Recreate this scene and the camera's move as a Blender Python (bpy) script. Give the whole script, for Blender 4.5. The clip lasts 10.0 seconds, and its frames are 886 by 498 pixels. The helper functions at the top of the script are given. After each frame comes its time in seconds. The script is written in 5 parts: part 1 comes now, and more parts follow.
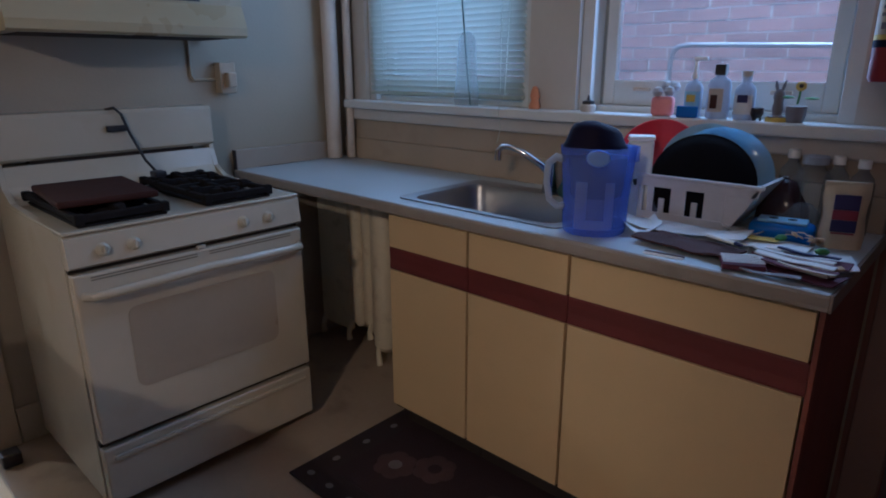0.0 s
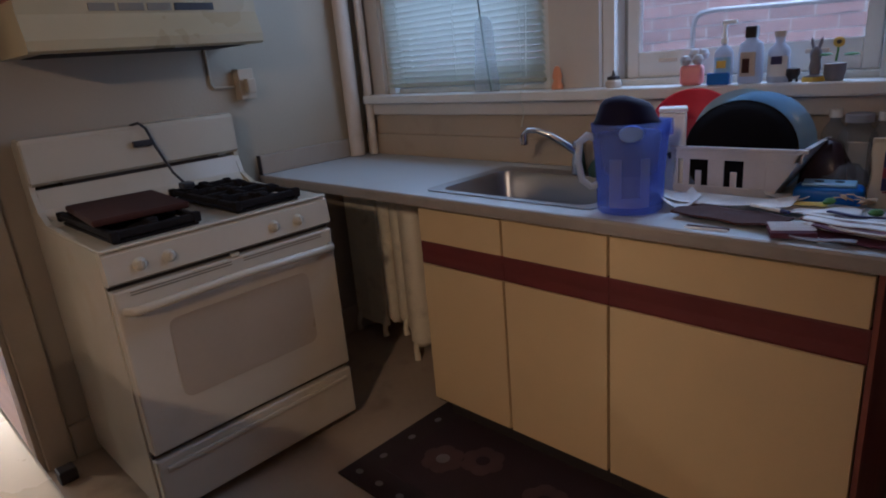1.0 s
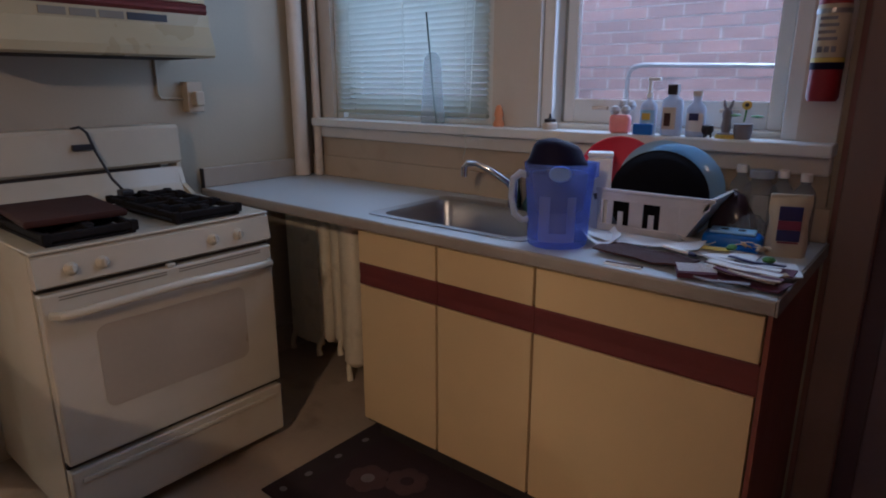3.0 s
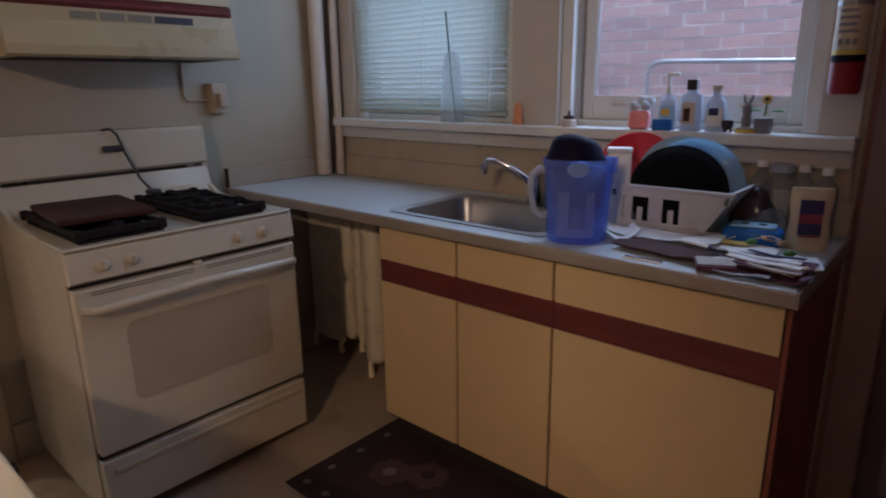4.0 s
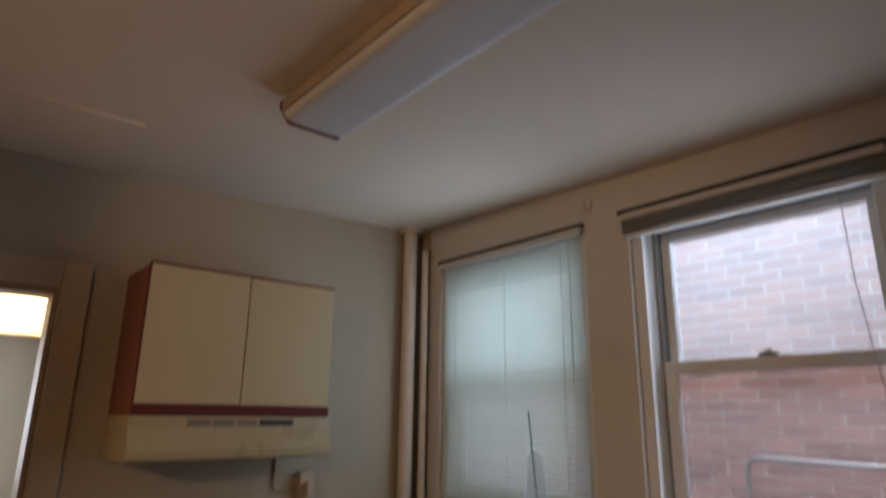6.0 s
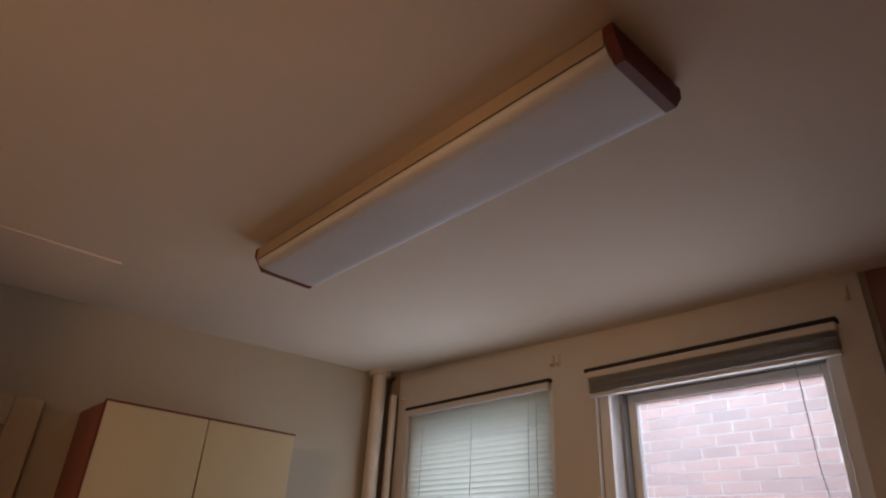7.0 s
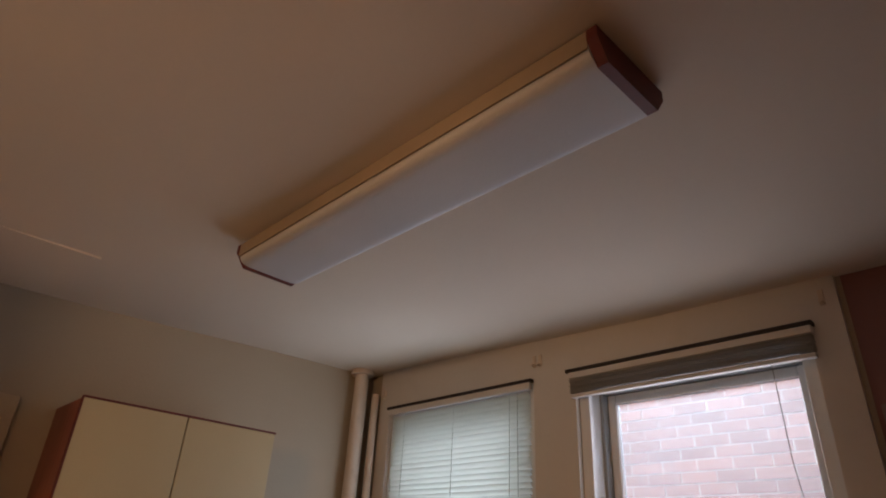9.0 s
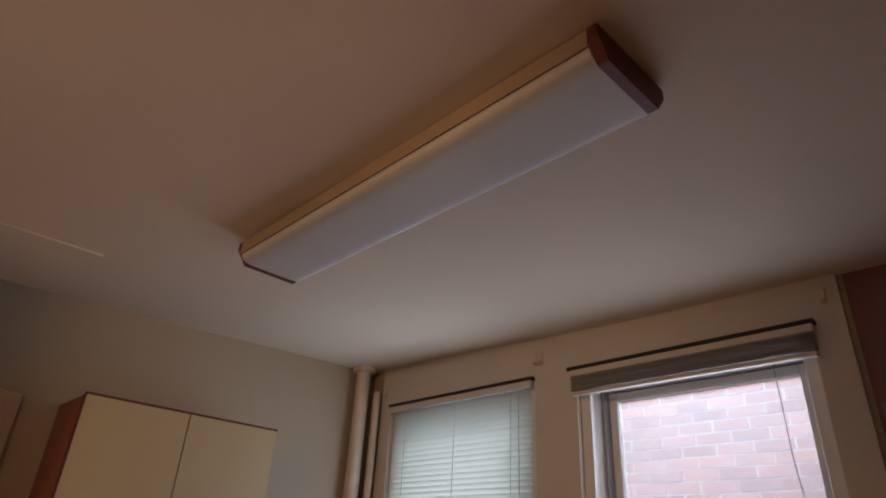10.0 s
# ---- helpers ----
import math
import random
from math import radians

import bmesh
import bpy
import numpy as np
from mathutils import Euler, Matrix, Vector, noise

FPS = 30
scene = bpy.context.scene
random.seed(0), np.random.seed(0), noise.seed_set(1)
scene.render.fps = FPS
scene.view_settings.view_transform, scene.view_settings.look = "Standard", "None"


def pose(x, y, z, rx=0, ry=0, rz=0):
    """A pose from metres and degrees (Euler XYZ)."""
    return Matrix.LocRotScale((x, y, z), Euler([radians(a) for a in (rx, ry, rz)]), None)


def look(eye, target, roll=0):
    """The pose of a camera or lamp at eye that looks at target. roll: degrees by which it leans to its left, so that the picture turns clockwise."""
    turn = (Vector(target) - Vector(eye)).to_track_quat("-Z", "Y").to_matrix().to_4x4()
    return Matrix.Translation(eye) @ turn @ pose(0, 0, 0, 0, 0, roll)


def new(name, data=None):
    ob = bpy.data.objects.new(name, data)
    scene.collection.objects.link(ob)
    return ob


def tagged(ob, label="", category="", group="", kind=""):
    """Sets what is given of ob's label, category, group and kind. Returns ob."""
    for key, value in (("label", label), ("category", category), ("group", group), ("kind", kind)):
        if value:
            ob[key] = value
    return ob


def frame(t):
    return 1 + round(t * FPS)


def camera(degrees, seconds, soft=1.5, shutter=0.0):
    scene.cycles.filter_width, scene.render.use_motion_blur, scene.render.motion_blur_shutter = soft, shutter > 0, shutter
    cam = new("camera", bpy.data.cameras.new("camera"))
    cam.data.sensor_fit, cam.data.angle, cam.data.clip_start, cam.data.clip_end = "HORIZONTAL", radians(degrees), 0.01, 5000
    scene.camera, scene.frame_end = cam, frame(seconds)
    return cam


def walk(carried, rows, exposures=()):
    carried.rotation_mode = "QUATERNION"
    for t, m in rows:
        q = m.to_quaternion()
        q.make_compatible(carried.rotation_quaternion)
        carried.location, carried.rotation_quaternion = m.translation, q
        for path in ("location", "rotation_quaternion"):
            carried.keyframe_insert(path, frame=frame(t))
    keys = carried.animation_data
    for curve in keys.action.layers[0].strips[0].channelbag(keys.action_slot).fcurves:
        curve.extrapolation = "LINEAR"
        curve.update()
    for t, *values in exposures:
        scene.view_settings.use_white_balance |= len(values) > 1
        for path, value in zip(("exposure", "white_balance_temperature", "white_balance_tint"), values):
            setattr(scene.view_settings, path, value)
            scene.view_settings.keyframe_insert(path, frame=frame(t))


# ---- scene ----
cam = camera(71.6, 10.0, soft=1.9, shutter=0.5)
PATH = [
    (0, (2.533, -2.008, 1.354), (1.232, -0.6, 0.783), -0.1),
    (0.5, (2.52, -2.015, 1.346), (1.222, -0.609, 0.765), -0.3),
    (1, (2.499, -2.007, 1.348), (1.143, -0.663, 0.753), -5.0),
    (1.5, (2.496, -2.003, 1.348), (1.254, -0.53, 0.81), -0.2),
    (2, (2.553, -2.043, 1.361), (1.334, -0.542, 0.849), 0.0),
    (3.5, (2.565, -2.053, 1.363), (1.331, -0.57, 0.837), -0.1),
    (4, (2.579, -2.069, 1.355), (1.299, -0.622, 0.836), -0.8),
    (4.5, (2.595, -2.039, 1.369), (1.143, -0.752, 0.883), -3.7),
    (4.7, (2.536, -2.096, 1.457), (1.074, -0.789, 1.059), -2.5),
    (5, (2.573, -2.069, 1.492), (1.027, -0.802, 1.425), -1.2),
    (5.3, (2.598, -2.071, 1.487), (1.045, -0.814, 1.576), 0.0),
    (5.5, (2.6, -2.068, 1.507), (1.056, -0.808, 1.673), 0.3),
    (6, (2.649, -2.065, 1.616), (1.172, -0.824, 2.142), 0.7),
    (6.2, (2.666, -2.048, 1.64), (1.225, -0.825, 2.293), 1.9),
    (7.3, (2.719, -2.079, 1.681), (1.415, -0.901, 2.636), 3.0),
    (7.5, (2.72, -2.081, 1.677), (1.426, -0.899, 2.641), 3.1),
    (8, (2.72, -2.072, 1.675), (1.435, -0.873, 2.629), 3.1),
    (8.5, (2.72, -2.07, 1.674), (1.427, -0.869, 2.615), 3.5),
    (9, (2.716, -2.067, 1.674), (1.423, -0.855, 2.598), 3.2),
    (9.5, (2.721, -2.065, 1.674), (1.431, -0.85, 2.601), 3.5),
    (10, (2.721, -2.065, 1.675), (1.418, -0.855, 2.592), 3.4),
]
EXPOSURES = [(0.0, 1.04, 4080, 8), (0.5, 1.05, 4230, 10), (1.0, 1.08, 4600, 14), (2.0, 1.1, 4600, 13), (3.5, 1.14, 4730, 14), (4.5, 1.13, 5000, 13), (5.5, 1.13, 5450, 10), (6.0, 0.84, 6050, 14), (7.4, 0.86, 6850, 25), (8.5, 0.88, 6800, 23), (10.0, 0.9, 6550, 22)]
walk(cam, [(t, look(e, g, r)) for t, e, g, r in PATH], EXPOSURES)

# ---- light ----
world = bpy.data.worlds.new("sky")
scene.world = world
world.use_nodes = True
wn = world.node_tree
sky = wn.nodes.new("ShaderNodeTexSky")
sky.sky_type = "NISHITA"
sky.sun_disc = False
sky.sun_elevation = radians(48)
sky.sun_rotation = radians(160)
sky.air_density, sky.dust_density = 1.0, 4.0
wn.links.new(sky.outputs[0], wn.nodes["Background"].inputs[0])
wn.nodes["Background"].inputs[1].default_value = 0.15


def lamp(name, kind, energy, color, m, size=1.0, size_y=None):
    data = bpy.data.lights.new(name, kind)
    data.energy, data.color = energy, color
    if kind == "AREA":
        data.shape, data.size, data.size_y = "RECTANGLE", size, size_y or size
    elif kind == "SUN":
        data.angle = radians(size)
    else:
        data.shadow_soft_size = size
    ob = new(name, data)
    ob.matrix_world = m
    return ob


lamp("sun", "SUN", 3.4, (1.0, 0.97, 0.92), look((0, 0, 9), (0.6, 1.6, 0)), 15)
DAY = (0.84, 0.92, 1.0)
# Added fill panels at the blind and the open window brighten sill and corner.
lamp("daylight_blind", "AREA", 1.6, DAY, look((0.67, -0.055, 1.8), (0.67, -0.8, 1.8)), 0.86, 1.1)
lamp("daylight_opening", "AREA", 1.6, DAY, look((1.78, 0.03, 1.8), (1.78, -0.8, 1.8)), 0.74, 1.1)
lamp("daylight_blind_window", "AREA", 4.4, DAY, look((0.67, 0.36, 1.9), (0.67, -0.8, 1.75)), 0.86, 1.1).data.spread = radians(155)
lamp("daylight_open_window", "AREA", 8.0, DAY, look((1.72, 0.75, 2.75), (1.5, -0.7, 0.9)), 0.9, 0.6).data.spread = radians(155)
lamp("daylight_front_room", "AREA", 50, (0.85, 0.93, 1.0), look((-8.1, -2.6, 1.6), (0, -2.6, 1.2)), 2.2, 1.7)
WARM = (1.0, 0.62, 0.30)
lamp("kitchen_bulb", "POINT", 42, WARM, pose(2.75, -3.72, 2.20), 0.06)
lamp("dining_bulb", "POINT", 28, (1.0, 0.72, 0.42), pose(-3.72, -1.46, 2.62), 0.05)
lamp("dining_bulb_two", "POINT", 28, (1.0, 0.72, 0.42), pose(-2.2, -3.2, 2.62), 0.05)


# ---- materials ----
def mat(name, color, rough=0.5, metal=0.0, vary=0.12, scale=3.0, fine=60.0, bump=0.1, depth=0.002,
        spec=0.5, coat=0.0, trans=0.0, island=0.0, tint=None, stain=0.0, stain_color=(0.1, 0.06, 0.03)):
    m = bpy.data.materials.new(name)
    m.use_nodes = True
    n, l = m.node_tree.nodes, m.node_tree.links
    b = n["Principled BSDF"]
    b.inputs["Roughness"].default_value = rough
    b.inputs["Metallic"].default_value = metal
    b.inputs["Specular IOR Level"].default_value = spec
    b.inputs["Coat Weight"].default_value = coat
    b.inputs["Transmission Weight"].default_value = trans
    tc = n.new("ShaderNodeTexCoord")
    big, small = n.new("ShaderNodeTexNoise"), n.new("ShaderNodeTexNoise")
    big.inputs["Scale"].default_value, big.inputs["Detail"].default_value = scale, 5
    small.inputs["Scale"].default_value, small.inputs["Detail"].default_value = fine, 3
    for t in (big, small):
        l.new(tc.outputs["Object"], t.inputs["Vector"])
    mix = n.new("ShaderNodeMix")
    mix.data_type = "RGBA"
    dark = [c * (1 - vary) for c in color]
    light = [min(1, c * (1 + vary)) for c in (tint or color)]
    mix.inputs[6].default_value, mix.inputs[7].default_value = (*dark, 1), (*light, 1)
    add = n.new("ShaderNodeMath")
    add.operation = "MULTIPLY_ADD"
    l.new(small.outputs["Fac"], add.inputs[0])
    add.inputs[1].default_value = 0.4
    sub = n.new("ShaderNodeMath")
    sub.operation = "MULTIPLY_ADD"
    l.new(big.outputs["Fac"], sub.inputs[0])
    sub.inputs[1].default_value, sub.inputs[2].default_value = 1.6, -0.5
    l.new(sub.outputs[0], add.inputs[2])
    l.new(add.outputs[0], mix.inputs[0])
    out = mix.outputs[2]
    if island:
        ri = n.new("ShaderNodeObjectInfo")
        hs = n.new("ShaderNodeHueSaturation")
        mr = n.new("ShaderNodeMapRange")
        mr.inputs["To Min"].default_value, mr.inputs["To Max"].default_value = 1 - island, 1 + island
        l.new(ri.outputs["Random"], mr.inputs["Value"])
        l.new(mr.outputs[0], hs.inputs["Value"])
        l.new(out, hs.inputs["Color"])
        out = hs.outputs[0]
    if stain:
        sn = n.new("ShaderNodeTexNoise")
        sn.inputs["Scale"].default_value, sn.inputs["Detail"].default_value = scale * 2.3, 8
        l.new(tc.outputs["Object"], sn.inputs["Vector"])
        ramp = n.new("ShaderNodeMapRange")
        ramp.inputs["From Min"].default_value, ramp.inputs["From Max"].default_value = 0.56, 0.72
        ramp.inputs["To Max"].default_value = stain
        l.new(sn.outputs["Fac"], ramp.inputs["Value"])
        ms = n.new("ShaderNodeMix")
        ms.data_type = "RGBA"
        ms.inputs[7].default_value = (*stain_color, 1)
        l.new(ramp.outputs[0], ms.inputs[0])
        l.new(out, ms.inputs[6])
        out = ms.outputs[2]
    l.new(out, b.inputs["Base Color"])
    rr = n.new("ShaderNodeMapRange")
    rr.inputs["To Min"].default_value, rr.inputs["To Max"].default_value = max(0.02, rough - 0.1), min(1, rough + 0.1)
    l.new(big.outputs["Fac"], rr.inputs["Value"])
    l.new(rr.outputs[0], b.inputs["Roughness"])
    if bump:
        bp = n.new("ShaderNodeBump")
        bp.inputs["Strength"].default_value, bp.inputs["Distance"].default_value = bump, depth
        l.new(small.outputs["Fac"], bp.inputs["Height"])
        l.new(bp.outputs[0], b.inputs["Normal"])
    return m


def grain(m, axis, color, amount=0.5, scale=14.0):
    """Adds wood grain, stretched along the axis, to a material."""
    n, l = m.node_tree.nodes, m.node_tree.links
    b = n["Principled BSDF"]
    old = b.inputs["Base Color"].links[0].from_socket
    tc, mp, w = n.new("ShaderNodeTexCoord"), n.new("ShaderNodeMapping"), n.new("ShaderNodeTexNoise")
    s = [scale] * 3
    s[axis] = scale * 0.06
    mp.inputs["Scale"].default_value = s
    w.inputs["Scale"].default_value, w.inputs["Detail"].default_value = 3.0, 6
    l.new(tc.outputs["Object"], mp.inputs[0])
    l.new(mp.outputs[0], w.inputs["Vector"])
    mx, mr = n.new("ShaderNodeMix"), n.new("ShaderNodeMapRange")
    mx.data_type = "RGBA"
    mr.inputs["From Min"].default_value, mr.inputs["From Max"].default_value = 0.35, 0.7
    mr.inputs["To Max"].default_value = amount
    l.new(w.outputs["Fac"], mr.inputs["Value"])
    l.new(mr.outputs[0], mx.inputs[0])
    l.new(old, mx.inputs[6])
    mx.inputs[7].default_value = (*color, 1)
    l.new(mx.outputs[2], b.inputs["Base Color"])
    return m


M = {}
M["wall"] = mat("wall_paint", (0.40, 0.348, 0.262), 0.6, vary=0.07, scale=1.3, fine=90, bump=0.25, stain=0.12, stain_color=(0.34, 0.28, 0.2))
M["ceiling"] = mat("ceiling_paint", (0.68, 0.60, 0.50), 0.8, vary=0.05, scale=0.9, fine=70, bump=0.25)
M["trim"] = mat("trim_paint", (0.60, 0.575, 0.535), 0.42, vary=0.06, scale=2, fine=50, bump=0.12, stain=0.14, stain_color=(0.35, 0.28, 0.2))
M["casing"] = mat("door_casing_paint", (0.47, 0.40, 0.29), 0.45, vary=0.08, scale=2, fine=50, bump=0.12, stain=0.15, stain_color=(0.3, 0.22, 0.14))
M["browncasing"] = mat("brown_casing_paint", (0.25, 0.18, 0.16), 0.5, vary=0.1, scale=2, fine=50, bump=0.12)
M["redwall"] = mat("red_brown_wall_paint", (0.25, 0.12, 0.11), 0.6, vary=0.1, scale=2, fine=80, bump=0.2)
M["vinyl"] = mat("vinyl_floor", (0.42, 0.33, 0.235), 0.45, vary=0.15, scale=2.4, fine=38, bump=0.1, stain=0.4, stain_color=(0.13, 0.1, 0.07))
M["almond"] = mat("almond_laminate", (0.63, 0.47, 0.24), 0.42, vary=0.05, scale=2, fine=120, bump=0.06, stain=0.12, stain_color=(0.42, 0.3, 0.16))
# Darker copy of almond: the dimmer light up there is put into the colour.
M["almond_dim"] = mat("almond_laminate_dimmed", (0.49, 0.415, 0.25), 0.42, vary=0.05, scale=2, fine=120, bump=0.06, stain=0.08, stain_color=(0.42, 0.3, 0.16))
M["cherry"] = grain(mat("cherry_wood", (0.135, 0.022, 0.02), 0.6, vary=0.2, scale=5, fine=60, bump=0.1), 0, (0.09, 0.02, 0.015))
M["cherry_side"] = grain(mat("cherry_side_panel", (0.24, 0.07, 0.045), 0.45, vary=0.2, scale=4, fine=60, bump=0.1), 2, (0.1, 0.025, 0.016))
M["laminate"] = mat("grey_laminate", (0.52, 0.56, 0.59), 0.34, vary=0.05, scale=4, fine=240, bump=0.03, stain=0.06, stain_color=(0.3, 0.26, 0.2))
M["edge"] = mat("laminate_edge", (0.30, 0.265, 0.235), 0.4, vary=0.08, scale=5, fine=200, bump=0.05, stain=0.15)
M["splash"] = mat("backsplash_laminate", (0.44, 0.36, 0.26), 0.45, vary=0.1, scale=3, fine=120, bump=0.1, stain=0.25, stain_color=(0.25, 0.17, 0.09))
M["enamel"] = mat("white_enamel", (0.53, 0.485, 0.385), 0.22, vary=0.05, scale=3, fine=30, bump=0.02, coat=0.3, stain=0.2, stain_color=(0.38, 0.29, 0.17))
M["hood"] = mat("almond_enamel", (0.42, 0.36, 0.22), 0.3, vary=0.05, scale=3, fine=30, bump=0.03, stain=0.07, stain_color=(0.4, 0.3, 0.16))
M["black"] = mat("black_plastic", (0.026, 0.023, 0.026), 0.4, vary=0.2, scale=10, bump=0.05)
M["iron"] = mat("cast_iron", (0.014, 0.012, 0.013), 0.8, spec=0.12, vary=0.3, scale=20, fine=180, bump=0.5)
# Near-black stands in for the shade inside gaps, slots and recesses.
M["gap"] = mat("recess_shade", (0.028, 0.021, 0.019), 0.9, vary=0.2, bump=0)
M["ovenglass"] = mat("oven_glass", (0.38, 0.325, 0.25), 0.3, vary=0.08, scale=4, bump=0, spec=0.6)
M["steel"] = mat("stainless_steel", (0.36, 0.36, 0.37), 0.36, 1.0, vary=0.08, scale=6, fine=200, bump=0.06)
M["chrome"] = mat("chrome", (0.6, 0.6, 0.62), 0.1, 1.0, vary=0.03, bump=0)
M["radiator"] = mat("radiator_paint", (0.80, 0.70, 0.50), 0.4, vary=0.1, scale=6, fine=60, bump=0.2, stain=0.3, stain_color=(0.26, 0.18, 0.1))
M["pipe"] = mat("pipe_paint", (0.62, 0.54, 0.45), 0.38, vary=0.08, scale=5, fine=60, bump=0.15, stain=0.15)
M["board"] = grain(mat("cutting_board_wood", (0.048, 0.018, 0.014), 0.7, spec=0.2, vary=0.25, scale=7, bump=0.15), 1, (0.03, 0.012, 0.01))
M["lens"] = mat("lamp_diffuser", (0.52, 0.53, 0.55), 0.6, vary=0.06, scale=4, fine=160, bump=0.2, trans=0.0)
M["whitewood"] = mat("white_window_paint", (0.72, 0.74, 0.74), 0.4, vary=0.05, scale=4, fine=60, bump=0.1, stain=0.1, stain_color=(0.4, 0.36, 0.3))
M["sash_grey"] = mat("grey_sash_track", (0.28, 0.31, 0.32), 0.5, vary=0.1, scale=6, bump=0.1)
M["brick"] = mat("red_brick", (0.44, 0.235, 0.20), 0.85, vary=0.22, scale=9, fine=90, bump=0.5, depth=0.004, island=0.28, stain=0.25, stain_color=(0.52, 0.42, 0.38))
M["brick_far"] = M["brick"].copy()
_n, _l = M["brick_far"].node_tree.nodes, M["brick_far"].node_tree.links
_g = _n.new("ShaderNodeNewGeometry")
_l.new(_g.outputs["Random Per Island"], next(k for k in _n if k.bl_idname == "ShaderNodeMapRange" and k.inputs["To Max"].default_value > 1.2).inputs["Value"])
M["mortar"] = mat("mortar", (0.80, 0.77, 0.74), 0.9, vary=0.15, scale=8, fine=120, bump=0.5)
M["table"] = mat("cream_table_laminate", (0.62, 0.50, 0.31), 0.27, vary=0.06, scale=3, fine=80, bump=0.03, stain=0.1, stain_color=(0.42, 0.31, 0.17))
M["doorpaint"] = mat("dark_door_paint", (0.11, 0.075, 0.11), 0.45, vary=0.15, scale=3, bump=0.1)
M["woodfloor"] = grain(mat("oak_floor", (0.50, 0.30, 0.18), 0.3, vary=0.12, scale=1.5, bump=0.08), 0, (0.3, 0.16, 0.08), 0.4)
M["roomwall"] = mat("dining_wall_paint", (0.62, 0.58, 0.50), 0.6, vary=0.05, scale=1.2, bump=0.15)
M["green"] = mat("green_mat", (0.02, 0.24, 0.11), 0.6, vary=0.12, scale=4, bump=0.3)
M["asphalt"] = mat("alley_concrete", (0.25, 0.24, 0.22), 0.9, vary=0.2, scale=3, bump=0.5)


def glassy(name, color, rough=0.0, haze=0.0):
    """Thin clear sheet: mostly see-through with a gloss on top."""
    m = bpy.data.materials.new(name)
    m.use_nodes = True
    n, l = m.node_tree.nodes, m.node_tree.links
    tr, gl, mx, fr = (n.new("ShaderNodeBsdf" + k) if k in ("Transparent", "Glossy") else n.new("ShaderNode" + k)
                      for k in ("Transparent", "Glossy", "MixShader", "Fresnel"))
    tr.inputs[0].default_value = (*color, 1)
    gl.inputs["Roughness"].default_value = rough
    fr.inputs["IOR"].default_value = 1.4
    l.new(fr.outputs[0], mx.inputs[0])
    l.new(tr.outputs[0], mx.inputs[1])
    l.new(gl.outputs[0], mx.inputs[2])
    last = mx
    # Mixes a milky veil into the pane: painted glare over dirty glass.
    if haze:
        td, m2 = n.new("ShaderNodeBsdfTranslucent"), n.new("ShaderNodeMixShader")
        td.inputs[0].default_value = (0.72, 0.8, 0.88, 1)
        ns, tc, mr = n.new("ShaderNodeTexNoise"), n.new("ShaderNodeTexCoord"), n.new("ShaderNodeMapRange")
        ns.inputs["Scale"].default_value, ns.inputs["Detail"].default_value = 5, 6
        l.new(tc.outputs["Object"], ns.inputs["Vector"])
        mr.inputs["To Min"].default_value, mr.inputs["To Max"].default_value = haze * 0.6, haze * 1.4
        l.new(ns.outputs["Fac"], mr.inputs["Value"])
        l.new(mr.outputs[0], m2.inputs[0])
        l.new(mx.outputs[0], m2.inputs[1])
        l.new(td.outputs[0], m2.inputs[2])
        last = m2
    l.new(last.outputs[0], n["Material Output"].inputs[0])
    return m


def translucent(name, color, share=0.5, rough=0.5, clear=0.0):
    """Plastic that lets part of the light through it."""
    m = bpy.data.materials.new(name)
    m.use_nodes = True
    n, l = m.node_tree.nodes, m.node_tree.links
    b = n["Principled BSDF"]
    b.inputs["Base Color"].default_value = (*color, 1)
    b.inputs["Roughness"].default_value = rough
    t, mx = n.new("ShaderNodeBsdfTranslucent"), n.new("ShaderNodeMixShader")
    ns, tc, mm = n.new("ShaderNodeTexNoise"), n.new("ShaderNodeTexCoord"), n.new("ShaderNodeMix")
    mm.data_type = "RGBA"
    mm.inputs[6].default_value, mm.inputs[7].default_value = (*[c * 0.88 for c in color], 1), (*color, 1)
    ns.inputs["Scale"].default_value = 6
    l.new(tc.outputs["Object"], ns.inputs["Vector"])
    l.new(ns.outputs["Fac"], mm.inputs[0])
    l.new(mm.outputs[2], b.inputs["Base Color"])
    l.new(mm.outputs[2], t.inputs[0])
    mx.inputs[0].default_value = share
    l.new(b.outputs[0], mx.inputs[1])
    l.new(t.outputs[0], mx.inputs[2])
    last = mx
    if clear:
        tp, m2 = n.new("ShaderNodeBsdfTransparent"), n.new("ShaderNodeMixShader")
        tp.inputs[0].default_value = (*[min(1, c * 0.45 + 0.62) for c in color], 1)
        m2.inputs[0].default_value = clear
        l.new(mx.outputs[0], m2.inputs[1])
        l.new(tp.outputs[0], m2.inputs[2])
        last = m2
    l.new(last.outputs[0], n["Material Output"].inputs[0])
    return m


# Window panes carry the painted veil, strongest in the glaring upper sash.
M["glass"] = glassy("window_glass", (0.84, 0.94, 0.97), haze=0.22)
M["glass_low"] = glassy("lower_window_glass", (0.93, 0.96, 0.96), haze=0.15)
M["bulb"] = glassy("bulb_glass", (0.97, 0.97, 0.97))
M["slat"] = translucent("blind_slat_vinyl", (0.70, 0.74, 0.67), 0.45, 0.4)
M["clear"] = translucent("clear_plastic", (0.62, 0.66, 0.68), 0.3, 0.1, clear=0.72)


